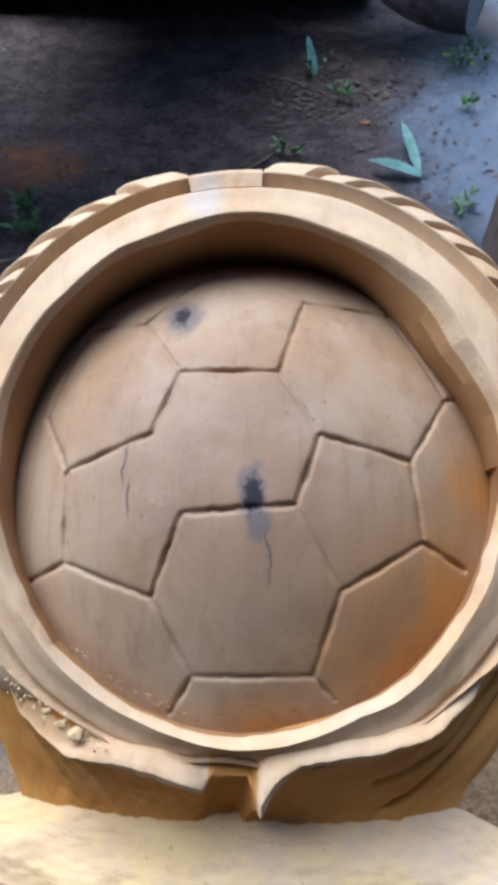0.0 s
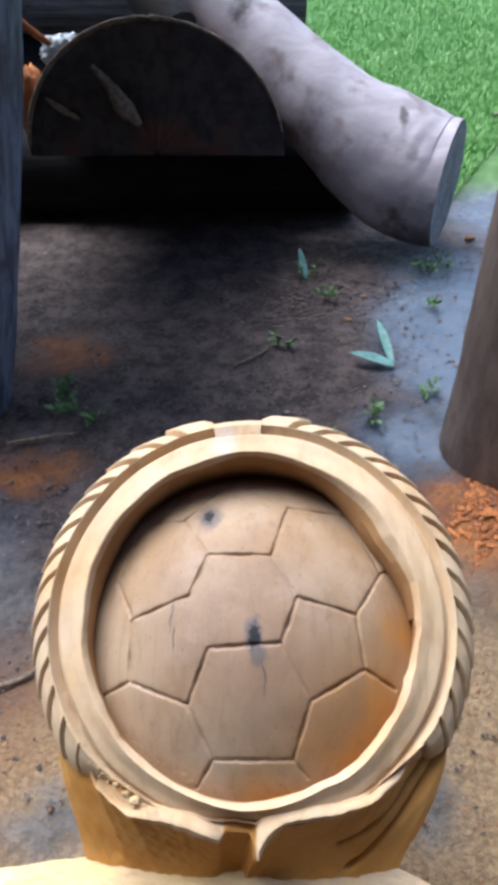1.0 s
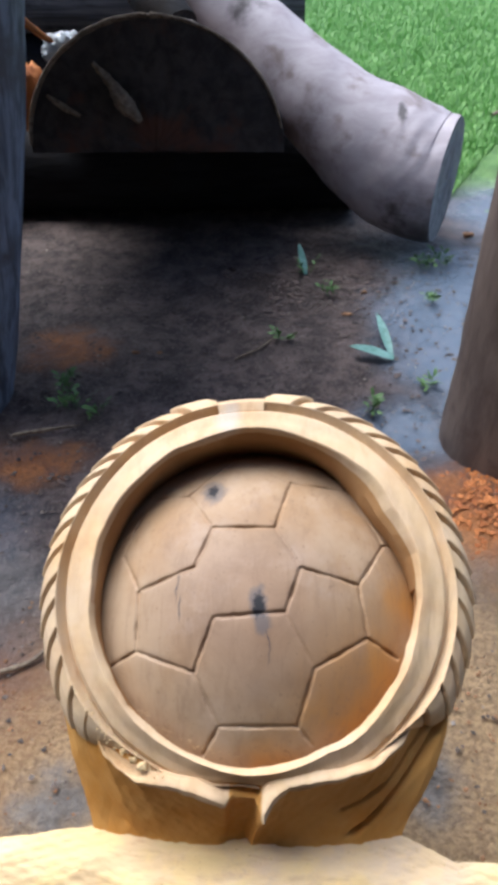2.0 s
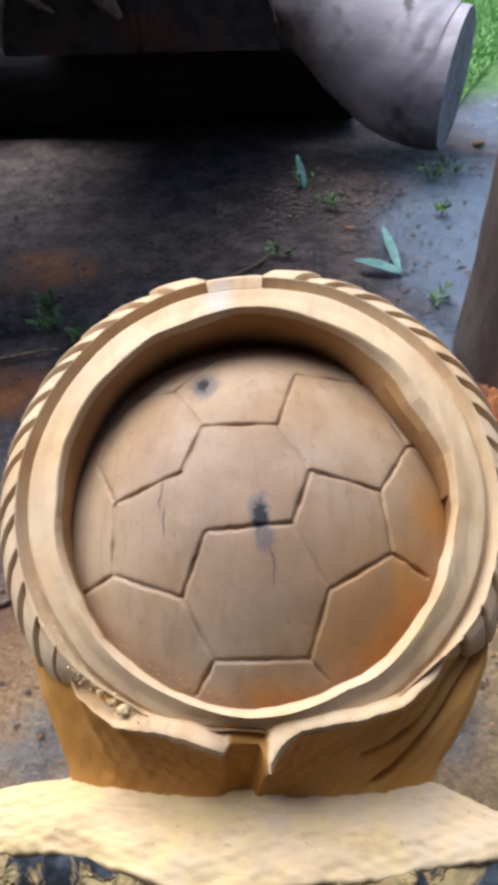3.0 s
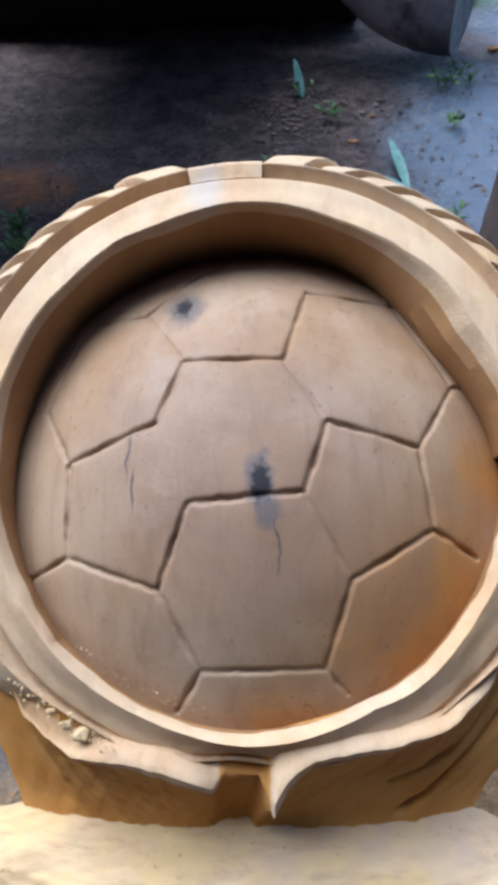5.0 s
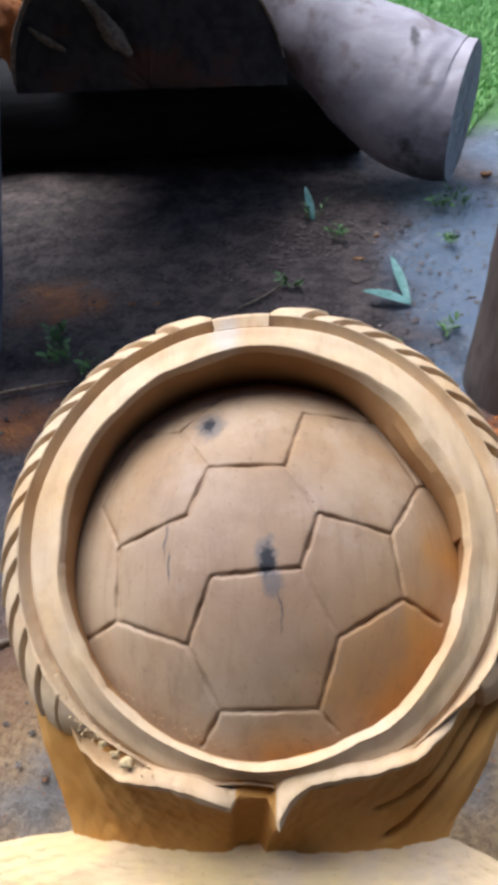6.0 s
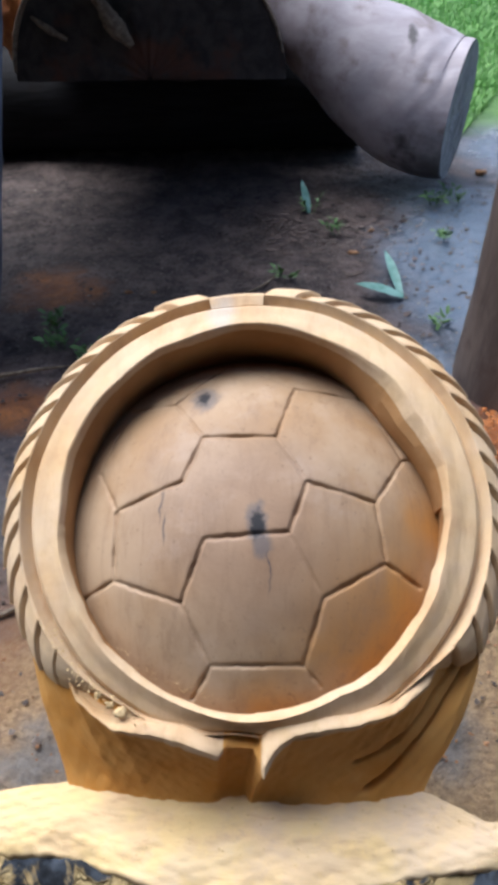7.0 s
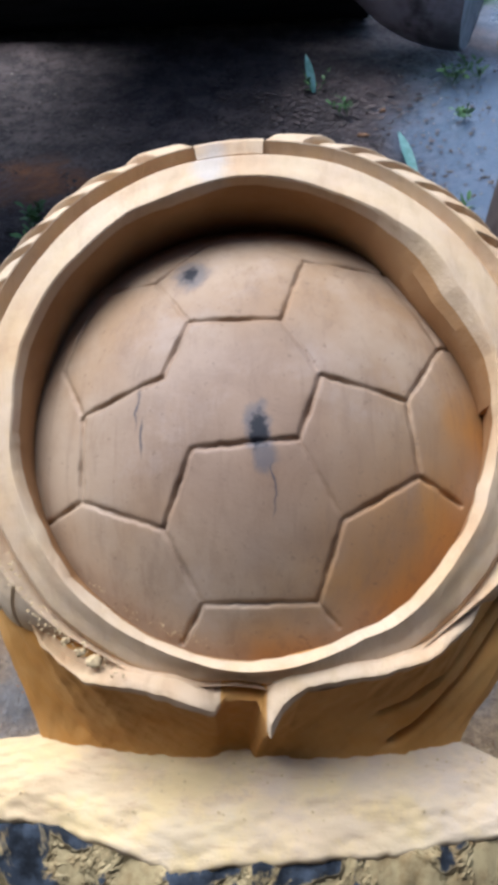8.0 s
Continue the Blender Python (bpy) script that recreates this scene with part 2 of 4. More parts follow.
def ground_material():
    n = Nodes("wet_soil")
    p = n.world()
    big, mid, fine = n.noise(1.6, 5, 0.6, p), n.noise(9, 6, 0.7, p), n.noise(90, 5, 0.75, p)
    mud = n.mix(n.ramp(mid, 0.36, 0.66), (0.055, 0.038, 0.035), (0.20, 0.145, 0.13))
    mud = n.mix(n.ramp(fine, 0.54, 0.66), mud, (0.25, 0.205, 0.175))
    mud = n.mix(n.math("MULTIPLY", n.ramp(n.noise(34, 6, 0.75, p), 0.53, 0.62), 0.75), mud, (0.030, 0.021, 0.019))
    # orange earth and wood dust in patches
    orange = n.mix(n.ramp(mid, 0.4, 0.6), (0.52, 0.20, 0.062), (0.32, 0.115, 0.042))
    mask = n.math("MAXIMUM", n.near((0.56, 0.80, 0), 0.10, 0.27, (1, 1, 0), 0.22, 9, p), n.near((-0.66, 1.62, 0), 0.03, 0.20, (1, 1, 0), 0.2, 9, p))
    mask = n.math("MAXIMUM", mask, n.near((-0.62, 1.02, 0), 0.02, 0.17, (0.8, 1.3, 0), 0.2, 9, p))
    mask = n.math("MAXIMUM", mask, n.math("MULTIPLY", n.near((-0.45, 0.22, 0), 0.05, 0.35, (1, 1, 0), 0.25, 9, p), 0.55))
    c = n.mix(n.math("MULTIPLY", mask, n.ramp(fine, 0.25, 0.6, 0.5, 1.0)), mud, orange)
    tan = n.mix(n.ramp(fine, 0.4, 0.62), (0.56, 0.38, 0.20), (0.33, 0.21, 0.11))
    tmask = n.math("MULTIPLY", n.near((0.12, 0.0, 0), 0.45, 0.85, (1, 1, 0), 0.4, 5, p), n.ramp(n.noise(7, 5, 0.7, p), 0.24, 0.40))
    c = n.mix(n.math("MULTIPLY", tmask, 0.92), c, tan)
    # grey ash and clay lumps by the log
    ash = n.math("MAXIMUM", n.near((-0.33, 0.09, 0), 0.02, 0.11, (1, 1, 0), 0.12, 14, p), n.near((0.30, 0.16, 0), 0.02, 0.10, (1.1, 0.8, 0), 0.08, 10, p))
    ash = n.math("MAXIMUM", ash, n.math("MULTIPLY", n.near((-0.58, 0.55, 0), 0.04, 0.18, (1, 0.8, 0), 0.2, 7, p), 0.7))
    c = n.mix(n.math("MULTIPLY", ash, 0.85), c, n.mix(n.ramp(mid, 0.35, 0.62), (0.10, 0.10, 0.105), (0.27, 0.265, 0.26)))
    # wet film to one side, by the stump; its sky reflection is painted in blue
    wet = n.math("MAXIMUM", n.near((0.76, 1.75, 0), 0.30, 0.55, (1.15, 0.55, 0), 0.3, 4, p), n.math("MULTIPLY", n.near((1.15, 2.9, 0), 0.2, 0.6, (1.2, 0.9, 0), 0.4, 4, p), 0.9))
    wet = n.math("MAXIMUM", wet, n.near((0.42, 1.18, 0), 0.05, 0.22, (1, 0.8, 0), 0.2, 6, p))
    wet = n.math("MAXIMUM", wet, n.math("MULTIPLY", n.near((-0.72, 0.75, 0), 0.03, 0.25, (1, 1, 0), 0.25, 5, p), 0.6))
    # blue base colour stands for the sky mirrored in the wet film
    c = n.mix(n.math("MULTIPLY", wet, 0.8), c, (0.10, 0.145, 0.205))
    # turf further off
    sep = n.t.nodes.new("ShaderNodeSeparateXYZ")
    n.link(p, sep.inputs[0])
    edge = n.math("ADD", n.math("ADD", sep.outputs[1], n.math("MULTIPLY", sep.outputs[0], -0.25)), n.math("MULTIPLY", big, 0.9))
    edge = n.math("ADD", edge, n.math("MAXIMUM", n.math("MULTIPLY", n.math("MINIMUM", n.math("SUBTRACT", sep.outputs[0], 0.4), 0.0), 2.5), -1.3))
    c = n.mix(n.ramp(edge, 3.2, 3.8), c, n.mix(n.ramp(mid, 0.3, 0.7), (0.11, 0.25, 0.06), (0.19, 0.35, 0.10)))
    rough = n.math("SUBTRACT", 0.66, n.math("MULTIPLY", wet, n.ramp(mid, 0.3, 0.65, 0.62, 0.45)))
    h = n.math("ADD", n.math("MULTIPLY", mid, 1.4), n.math("MULTIPLY", fine, 0.7))
    h = n.math("MULTIPLY", h, n.math("SUBTRACT", 1.0, n.math("MULTIPLY", wet, 0.86)))
    return n.done(c, rough, h, 0.030, 0.5)


GROUND = ground_material()


def plain(name, a, b, scale=40, rough=0.7, spec=0.3, bump=0.002):
    n = Nodes(name)
    f = n.noise(scale, 4, 0.65)
    return n.done(n.mix(n.ramp(f, 0.35, 0.66), a, b), rough, f, bump, spec)


GRASS = plain("grass_blades", (0.19, 0.39, 0.11), (0.32, 0.54, 0.20), 3, 0.55)
LEAF = plain("weed_leaves", (0.055, 0.13, 0.04), (0.14, 0.25, 0.085), 60, 0.5)
PALE_LEAF = plain("pale_leaf", (0.10, 0.22, 0.185), (0.19, 0.34, 0.31), 30, 0.4)
SAWDUST = plain("sawdust_clumps", (0.60, 0.45, 0.25), (0.48, 0.34, 0.17), 90, 0.9, 0.1)
PALE_CRUMB = plain("pale_crumbs", (0.20, 0.17, 0.15), (0.42, 0.36, 0.30), 14, 0.8)
DEBRIS = plain("soil_crumbs", (0.07, 0.055, 0.048), (0.20, 0.16, 0.135), 14, 0.8)
LITTER = plain("leaf_litter", (0.028, 0.020, 0.018), (0.14, 0.10, 0.085), 7, 0.6)
CHIP = plain("wood_chip", (0.34, 0.19, 0.10), (0.24, 0.12, 0.06), 50, 0.8)
BAG = plain("crumpled_plastic", (0.78, 0.83, 0.88), (0.55, 0.63, 0.72), 40, 0.35, 0.5)
ORANGE = plain("orange_clay", (0.52, 0.20, 0.065), (0.34, 0.115, 0.04), 20, 0.8)
FIBRE = plain("torn_fibre", (0.24, 0.19, 0.14), (0.12, 0.09, 0.065), 60, 0.85)


# ---- building helpers ----
def mesh_from(name, verts, faces, material, smooth=True, crease=0):
    me = bpy.data.meshes.new(name)
    me.from_pydata([tuple(map(float, v)) for v in verts], [], [tuple(map(int, f)) for f in faces])
    me.materials.append(material)
    if smooth:
        me.polygons.foreach_set("use_smooth", [True] * len(me.polygons))
    me.update()
    if crease:
        me.set_sharp_from_angle(angle=radians(crease))
    return me


def part(name, me, parent, label="", m=None):
    """One mesh object under a thing or a part."""
    ob = new(name, me)
    ob.parent = parent
    if m is not None:
        ob.matrix_basis = m
    return tagged(ob, label)


def grid_faces(rows, cols, closed=False):
    i, j = np.meshgrid(np.arange(rows - 1), np.arange(cols if closed else cols - 1), indexing="ij")
    k = (j + 1) % cols
    return np.stack([i * cols + j, i * cols + k, (i + 1) * cols + k, (i + 1) * cols + j], -1).reshape(-1, 4)


def subset(verts, faces):
    """The vertices that a choice of faces needs, and the faces renumbered."""
    used, back = np.unique(faces, return_inverse=True)
    return verts[used], back.reshape(faces.shape)


def wave(x, y=0.0, z=0.0, seed=0.0):
    """Cheap smooth noise on arrays, about -1 to 1."""
    s = seed * 7.13
    return (np.sin(1.7 * x + 2.3 * y + 1.1 * z + s) + np.sin(-2.9 * x + 1.3 * y + 2.1 * z + 1.9 * s + 1.0) + np.sin(3.7 * x - 4.1 * y + 0.7 * z + 2.7 * s + 2.0)
            + np.sin(5.3 * x + 3.1 * y - 4.7 * z + 0.6 * s)) / 4


def uneven(x, step, amount, seed):
    """Random steps along a line, joined straight."""
    rng = np.random.default_rng(seed)
    k = np.arange(x.min() - step, x.max() + 2 * step, step)
    return np.interp(x, k + rng.uniform(-0.35, 0.35, len(k)) * step, rng.uniform(-amount, amount, len(k)))


def faceted(theta, steps, amount, seed):
    """Chisel facets round a ring: straight from knot to knot, uneven."""
    rng = np.random.default_rng(seed)
    k = np.sort((np.arange(steps) + rng.uniform(-0.3, 0.3, steps)) / steps) * 2 * np.pi
    v = rng.uniform(-amount, amount, steps)
    return np.interp(np.mod(theta, 2 * np.pi), np.r_[k[-1] - 2 * np.pi, k, k[0] + 2 * np.pi], np.r_[v[-1], v, v[0]])


def tube(name, axis, radii, material, sides=48, sub=10, bumps=0.03, caps=(None, None), seed=1.0, scale=6.0):
    """A log along a bent axis, with uneven girth; returns the mesh of its side, and of its two ends."""
    ax, rad = np.array(axis, float), np.array(radii, float)
    t = np.linspace(0, len(ax) - 1, (len(ax) - 1) * sub + 1)
    k = np.arange(len(ax))

    def spline(v):
        i = np.clip(t.astype(int), 0, len(ax) - 2)
        f = (t - i)
        d = np.gradient(v)
        return v[i] * (2 * f**3 - 3 * f**2 + 1) + d[i] * (f**3 - 2 * f**2 + f) + v[i + 1] * (-2 * f**3 + 3 * f**2) + d[i + 1] * (f**3 - f**2)

    c = np.stack([spline(ax[:, n]) for n in range(3)], -1)
    r = spline(rad)
    tan = np.gradient(c, axis=0)
    tan /= np.linalg.norm(tan, axis=1)[:, None]
    ref = np.array((0, 0, 1.0)) if abs(tan[0][2]) < 0.7 else np.array((1.0, 0, 0))
    a = np.cross(tan, ref)
    a /= np.linalg.norm(a, axis=1)[:, None]
    b = np.cross(tan, a)
    ph = np.linspace(0, 2 * np.pi, sides, endpoint=False)
    d = a[:, None] * np.cos(ph)[None, :, None] + b[:, None] * np.sin(ph)[None, :, None]
    base = c[:, None] + d * r[:, None, None]
    w = 1 + bumps * wave(base[..., 0] * scale, base[..., 1] * scale, base[..., 2] * scale, seed) + 0.35 * bumps * wave(base[..., 0] * scale * 4, base[..., 1] * scale * 4, base[..., 2] * scale * 4, seed + 1)
    v = c[:, None] + d * (r[:, None] * w)[..., None]
    faces = grid_faces(len(t), sides, True)
    side = mesh_from(name, v.reshape(-1, 3), faces, material)
    ends = []
    for n, (m, row, cc) in enumerate(((caps[0], v[0], c[0]), (caps[1], v[-1], c[-1]))):
        if m is None:
            ends.append(None)
            continue
        rings, out = 8, tan[0] * -1 if n == 0 else tan[-1]
        vv = [cc + out * 0.004] + [cc + (row[j] - cc) * (q / rings) + out * (0.004 * wave(row[j][0] * 30 * q, row[j][2] * 30, 0, 3) if q < rings else 0) for q in range(1, rings + 1) for j in range(sides)]
        ff = [(0, 1 + j, 1 + (j + 1) % sides) for j in range(sides)]
        quads = [(1 + q * sides + j, 1 + (q + 1) * sides + j, 1 + (q + 1) * sides + (j + 1) % sides, 1 + q * sides + (j + 1) % sides) for q in range(rings - 1) for j in range(sides)]
        me = bpy.data.meshes.new(name + "_end")
        me.from_pydata([tuple(map(float, p)) for p in vv], [], ff + quads)
        me.materials.append(m)
        ends.append(me)
    return side, ends


# ---- ground: one sheet to the horizon ----
def build_ground():
    def axis(lo, hi, n, far):
        inner = np.linspace(lo, hi, n)
        step = (hi - lo) / n * np.cumsum(1.35 ** np.arange(1, 30))
        step = step[step < far]
        return np.r_[(lo - step)[::-1], inner, hi + step]

    x, y = axis(-1.6, 2.2, 200, 2500), axis(-0.8, 4.2, 260, 2500)
    gx, gy = np.meshgrid(x, y, indexing="xy")
    near = np.exp(-np.maximum(0, np.hypot(gx, gy - 1.5) - 3) / 2)
    wet = np.exp(-(((gx - 0.72) / 0.45) ** 2 + ((gy - 1.75) / 0.8) ** 2))
    gz = near * (1 - 0.8 * wet) * (0.010 * wave(gx * 3, gy * 3, 0, 1) + 0.006 * wave(gx * 11, gy * 11, 0, 2) + 0.004 * wave(gx * 31, gy * 29, 0, 3))
    gz += 0.045 * np.exp(-(((gx - 0.55) / 0.22) ** 2 + ((gy - 0.78) / 0.2) ** 2)) * (1 + 0.25 * wave(gx * 25, gy * 25, 0, 5))
    v = np.stack([gx, gy, gz], -1).reshape(-1, 3)
    ob = new("ground", mesh_from("ground", v, grid_faces(len(y), len(x)), GROUND))
    tagged(ob, "wet brown trodden soil with orange dust patches, turning to lawn", "ground", kind="structure")


build_ground()



def front_light_block():
    # unseen dark boards behind the camera, with a wide eave, added to cut front light
    bm = bmesh.new()
    for i in range(40):
        m = Matrix.Translation((-5.0 + 0.25 * i, -1.75, 1.35)) @ Matrix.Diagonal((0.24, 0.05, 2.74, 1))
        bmesh.ops.create_cube(bm, size=1, matrix=m)
    bmesh.ops.create_cube(bm, size=1, matrix=Matrix.Translation((0, -1.28, 2.72)) @ Matrix.Rotation(radians(-4), 4, "X") @ Matrix.Diagonal((10.2, 1.3, 0.06, 1)))
    me = bpy.data.meshes.new("light_block_south")
    bm.to_mesh(me)
    bm.free()
    me.materials.append(DARK_LOG)
    tagged(new("light_block_south", me), "unseen dark boarded wall with a wide eave, added to cut the front light", "wall", kind="structure")


front_light_block()


def hollow_shader():
    # unseen low boards with a boarded side, added to shade the half log's hollow
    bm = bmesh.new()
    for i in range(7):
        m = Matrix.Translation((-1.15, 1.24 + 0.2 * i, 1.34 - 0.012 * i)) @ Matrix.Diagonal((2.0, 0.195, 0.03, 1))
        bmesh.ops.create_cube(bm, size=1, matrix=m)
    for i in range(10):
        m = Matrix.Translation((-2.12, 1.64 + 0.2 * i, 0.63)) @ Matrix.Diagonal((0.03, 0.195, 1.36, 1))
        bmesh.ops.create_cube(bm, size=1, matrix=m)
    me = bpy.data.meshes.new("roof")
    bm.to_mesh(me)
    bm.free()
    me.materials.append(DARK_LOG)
    tagged(new("roof", me), "unseen dark boards added over the log pile to shade the hollow", "roof", kind="structure")


hollow_shader()


# ---- the carving ----
FACE = Matrix.Translation((0.013, 0.0612, 0.586)) @ Matrix.Rotation(radians(33), 4, "X")   # x across, y up the leaning face, z out of it
RIM = FACE @ Matrix.Translation((0, -0.0035, 0.025)) @ Matrix.Diagonal((0.972, 0.972, 1.0, 1.0))      # the wheel stands proud of the ball's middle plane
carving = tagged(new("wood_carving"), "freshly carved wooden wheel holding a football, on a log base", "wood carving")
carving.location = (0, -0.1, 0)
TO_CARVING = Matrix.Translation((0, 0.1, 0))


def carved_ball():
    """The ball's cap in the wheel, cut into panels along its seams."""
    rad, cu, cv, cn = 0.265, 0.0, -0.0365, -0.213
    K = dict(A=(-.082, .105), A2=(-.133, .108), A3=(-.030, .166), B=(-.049, .059), C=(.022, .059), E=(.041, .124), G=(.109, .121), G2=(.121, .143), H=(.150, .049), H2=(.178, .055),
             J=(.116, -.003), F=(.051, .012), L=(.034, -.037), M=(-.043, -.044), O=(-.063, -.101), P=(-.130, -.079), P2=(-.163, -.094), R=(-.131, -.013), S=(-.156, .031), D=(-.067, .012),
             N=(.066, -.094), K=(.125, -.060), K2=(.160, -.079), T=(.048, -.152), T2=(.064, -.170), Q=(-.035, -.154), Q2=(-.052, -.182),
             w=(-.02, .26), x=(.16, .22), y=(.27, .07), z=(.27, -.13), a=(.11, -.27), b=(-.09, -.27), c=(-.27, -.13), d=(-.27, .11), e=(-.2, .26))
    seams = "A-B:.5 A-A2:.7 A-A3:.9 B-C:1 B-D:1 C-E:1 C-F:.45 E-G:.9 E-A3:.3 G-G2:1 G-H:.55 H-H2:1.2 H-J:1 J-F:1 J-K:.7 F-L:1.15 L-M:1 L-N:.4 M-O:1.15 O-P:.9 O-Q:.7 P-R:.9 P-P2:1 R-D:1 R-S:.7 S-A2:.6 N-K:1 N-T:.95 K-K2:1.1 T-Q:.8 T-T2:.7 Q-Q2:1"
    polys = ["A B C E A3", "E A3 w x G2 G", "G G2 x y H2 H", "C E G H J F", "J H H2 y z K2 K", "F J K N L", "K K2 z a T2 T N", "T T2 a b Q2 Q", "Q Q2 b c P2 P O", "P P2 c d A2 S R",
             "A B D R S A2", "A A2 d e w A3", "D B C F L M O P R", "L N T Q O M"]
    step, lim = 0.0013, 0.197
    g = np.arange(-lim - step, lim + 2 * step, step)
    u, v = np.meshgrid(g, g, indexing="xy")
    n = cn + np.sqrt(np.maximum(rad**2 - (u - cu) ** 2 - (v - cv) ** 2, 1e-6))
    # wandering seams
    su, sv = u + 0.0007 * wave(u * 120, v * 120, 0, 1), v + 0.0007 * wave(u * 130, v * 110, 0, 2)
    groove, closest = np.zeros_like(u), np.full_like(u, 9.0)
    for s in seams.split():
        ends, depth = s.split(":")
        (ax, ay), (bx, by) = (K[e] for e in ends.split("-"))
        t = np.clip(((su - ax) * (bx - ax) + (sv - ay) * (by - ay)) / ((bx - ax) ** 2 + (by - ay) ** 2), 0, 1)
        d = np.hypot(su - ax - t * (bx - ax), sv - ay - t * (by - ay))
        uneven = float(depth) * (0.85 + 0.3 * np.sin(9 * t + ax * 60))
        groove = np.maximum(groove, uneven * (0.0042 * np.exp(-((d / 0.0017) ** 2)) + 0.0008 * np.exp(-d / 0.005)))
        closest = np.minimum(closest, d)
    n = n - groove + 0.0004 * wave(u * 22, v * 19, 0, 4)
    which = np.full(u.shape, -1)
    for k, poly in enumerate(polys):
        pts = [K[q] for q in poly.split()]
        inside = np.zeros(u.shape, bool)
        for (ax, ay), (bx, by) in zip(pts, pts[1:] + pts[:1]):
            cross = ((ay > v) != (by > v)) & (u < (bx - ax) * (v - ay) / (by - ay + 1e-12) + ax)
            inside ^= cross
        which[inside & (which < 0)] = k
    which[which < 0] = 12
    verts = np.stack([u, v, n], -1).reshape(-1, 3)
    faces = grid_faces(len(g), len(g))
    mid = verts[faces].mean(1)
    faces, owner = faces[np.hypot(mid[:, 0], mid[:, 1]) < lim], which.reshape(-1)[faces[:, 0]][np.hypot(mid[:, 0], mid[:, 1]) < lim]
    # the solid core under the panels
    th = np.linspace(0, 2 * np.pi, 64, endpoint=False)
    rr = np.linspace(0.002, 0.195, 24)
    core = np.stack([rr[:, None] * np.cos(th), rr[:, None] * np.sin(th), cn - 0.012 + np.sqrt(np.maximum(rad**2 - (rr[:, None] * np.cos(th)) ** 2 - (rr[:, None] * np.sin(th) - cv) ** 2, 0))], -1).reshape(-1, 3)
    ball = part("ball", mesh_from("ball", core, grid_faces(24, 64, True), WOOD_BALL), carving, "smoothed wooden football with carved seams and dark knots", TO_CARVING @ FACE)
    for k in range(len(polys)):
        if (owner == k).any():
            part("panel", mesh_from("panel", *subset(verts, faces[owner == k]), WOOD_BALL), ball)


carved_ball()


def carved_tyre():
    """The wheel: chiselled recess, flat ring, groove, and a shoulder cut into slanting tread lugs."""
    cols = 2000
    th = np.linspace(0, 2 * np.pi, cols, endpoint=False)
    away = np.abs(np.mod(th - radians(95.5) + np.pi, 2 * np.pi) - np.pi)         # angle from the plain gap at the top
    side = np.where(np.mod(th - radians(95.5), 2 * np.pi) < np.pi, 1, -1)          # 1: towards the left
    down = np.clip(-np.sin(th), 0, 1) ** 2
    tw = away * side                                                             # runs on without a jump but at the foot
    smooth_lip = 0.1905 + 0.0085 * down
    lip = smooth_lip + faceted(th, 26, 0.0030, 3) + faceted(th, 70, 0.0007, 4)
    out = 0.2215 + faceted(th, 30, 0.0010, 5) - 0.010 * np.exp(-((np.degrees(th) - 268) / 12) ** 2)
    has = (away > radians(7.4)) & (away < np.where(side > 0, radians(123), radians(137)))
    low = np.clip((away - np.where(side > 0, radians(113), radians(120))) / np.where(side > 0, radians(34), radians(26)), 0, 1)
    low = low * low * (3 - 2 * low)
    # profile: radius, height, and how far it belongs to the tread
    prof = [(.004, -.118, 0), (.003, -.09, 0), (.001, -.06, 0), (-.001, -.035, .2), (-.0015, -.018, .7), (-.001, -.010, 1), (-.0005, -.004, .5), (0.0, -.0012, 0), (.0012, 0, 0)]
    deg = np.degrees(th)
    fillet = 0.024 * np.exp(-(((deg - 34) / 26) ** 2)) + 0.007 * np.exp(-(((deg - 166) / 27) ** 2))
    brow = 0.004 * np.exp(-(((deg - 95) / 42) ** 2))
    bevel = 0.0015 + 0.0030 * np.clip(np.cos(th - radians(-58)) * 0.9 + 0.35, 0, 1) + faceted(th, 34, 0.0018, 9) + faceted(th, 120, 0.0007, 19)
    ring = [(q, 0.0006 * np.sin(q * 9), -1) for q in np.linspace(0.15, 0.9, 7)]
    shoulder = [(0.2222, -.0060), (0.2232, -.0120), (0.2250, -.0135), (0.2266, -.0110), (0.2330, .0010), (0.2340, .0015)]
    q = np.linspace(0, 1, 30)
    bulge = list(zip(np.interp(q, (0, .1, .3, .5, .65, .8, 1), (.2350, .2385, .2480, .2570, .2630, .2668, .2680)), np.interp(q, (0, .1, .3, .5, .65, .8, 1), (-.0125, -.0145, -.0215, -.0325, -.0450, -.0640, -.1050))))
    tail = [(0.259, -.125), (0.243, -.148), (0.21, -.162), (0.12, -.166), (0.005, -.167)]
    rows, tread = [], []
    for r, n, w in prof:
        keep = 1.0 if n > -0.006 else max(0.0, 1 + (n + 0.006) / 0.03)
        slope = fillet * min(1.0, -n / 0.025) + brow * min(1.0, -n / 0.06)
        rows.append((lip * keep + smooth_lip * (1 - keep) + r - np.maximum(bevel * w, slope), n + 0 * th)), tread.append(-1.0)
    for f, n, _ in ring:
        rows.append((lip * (1 - f) + out * f, 0 * th + n - (0.012 + 0.007 * down) * f + 0.0004 * wave(tw * 5, f * 2, 0, 2))), tread.append(-1.0)
    rows.append((out, -0.0138 - 0.007 * down)), tread.append(-1.0)
    plain_gap = (away <= radians(7.4)).astype(float)
    for r, n in shoulder:
        rows.append((out + (r - 0.2215) * (1 - 0.7 * low), -0.013 - 0.007 * down + n * (1 - 0.97 * plain_gap) * (1 - 0.65 * low) * np.where(side > 0, 1.0, 0.6))), tread.append(-1.0)
    arc, last = 0.0, bulge[0]
    for r, n in bulge:
        arc += math.hypot(r - last[0], n - last[1])
        last = (r, n)
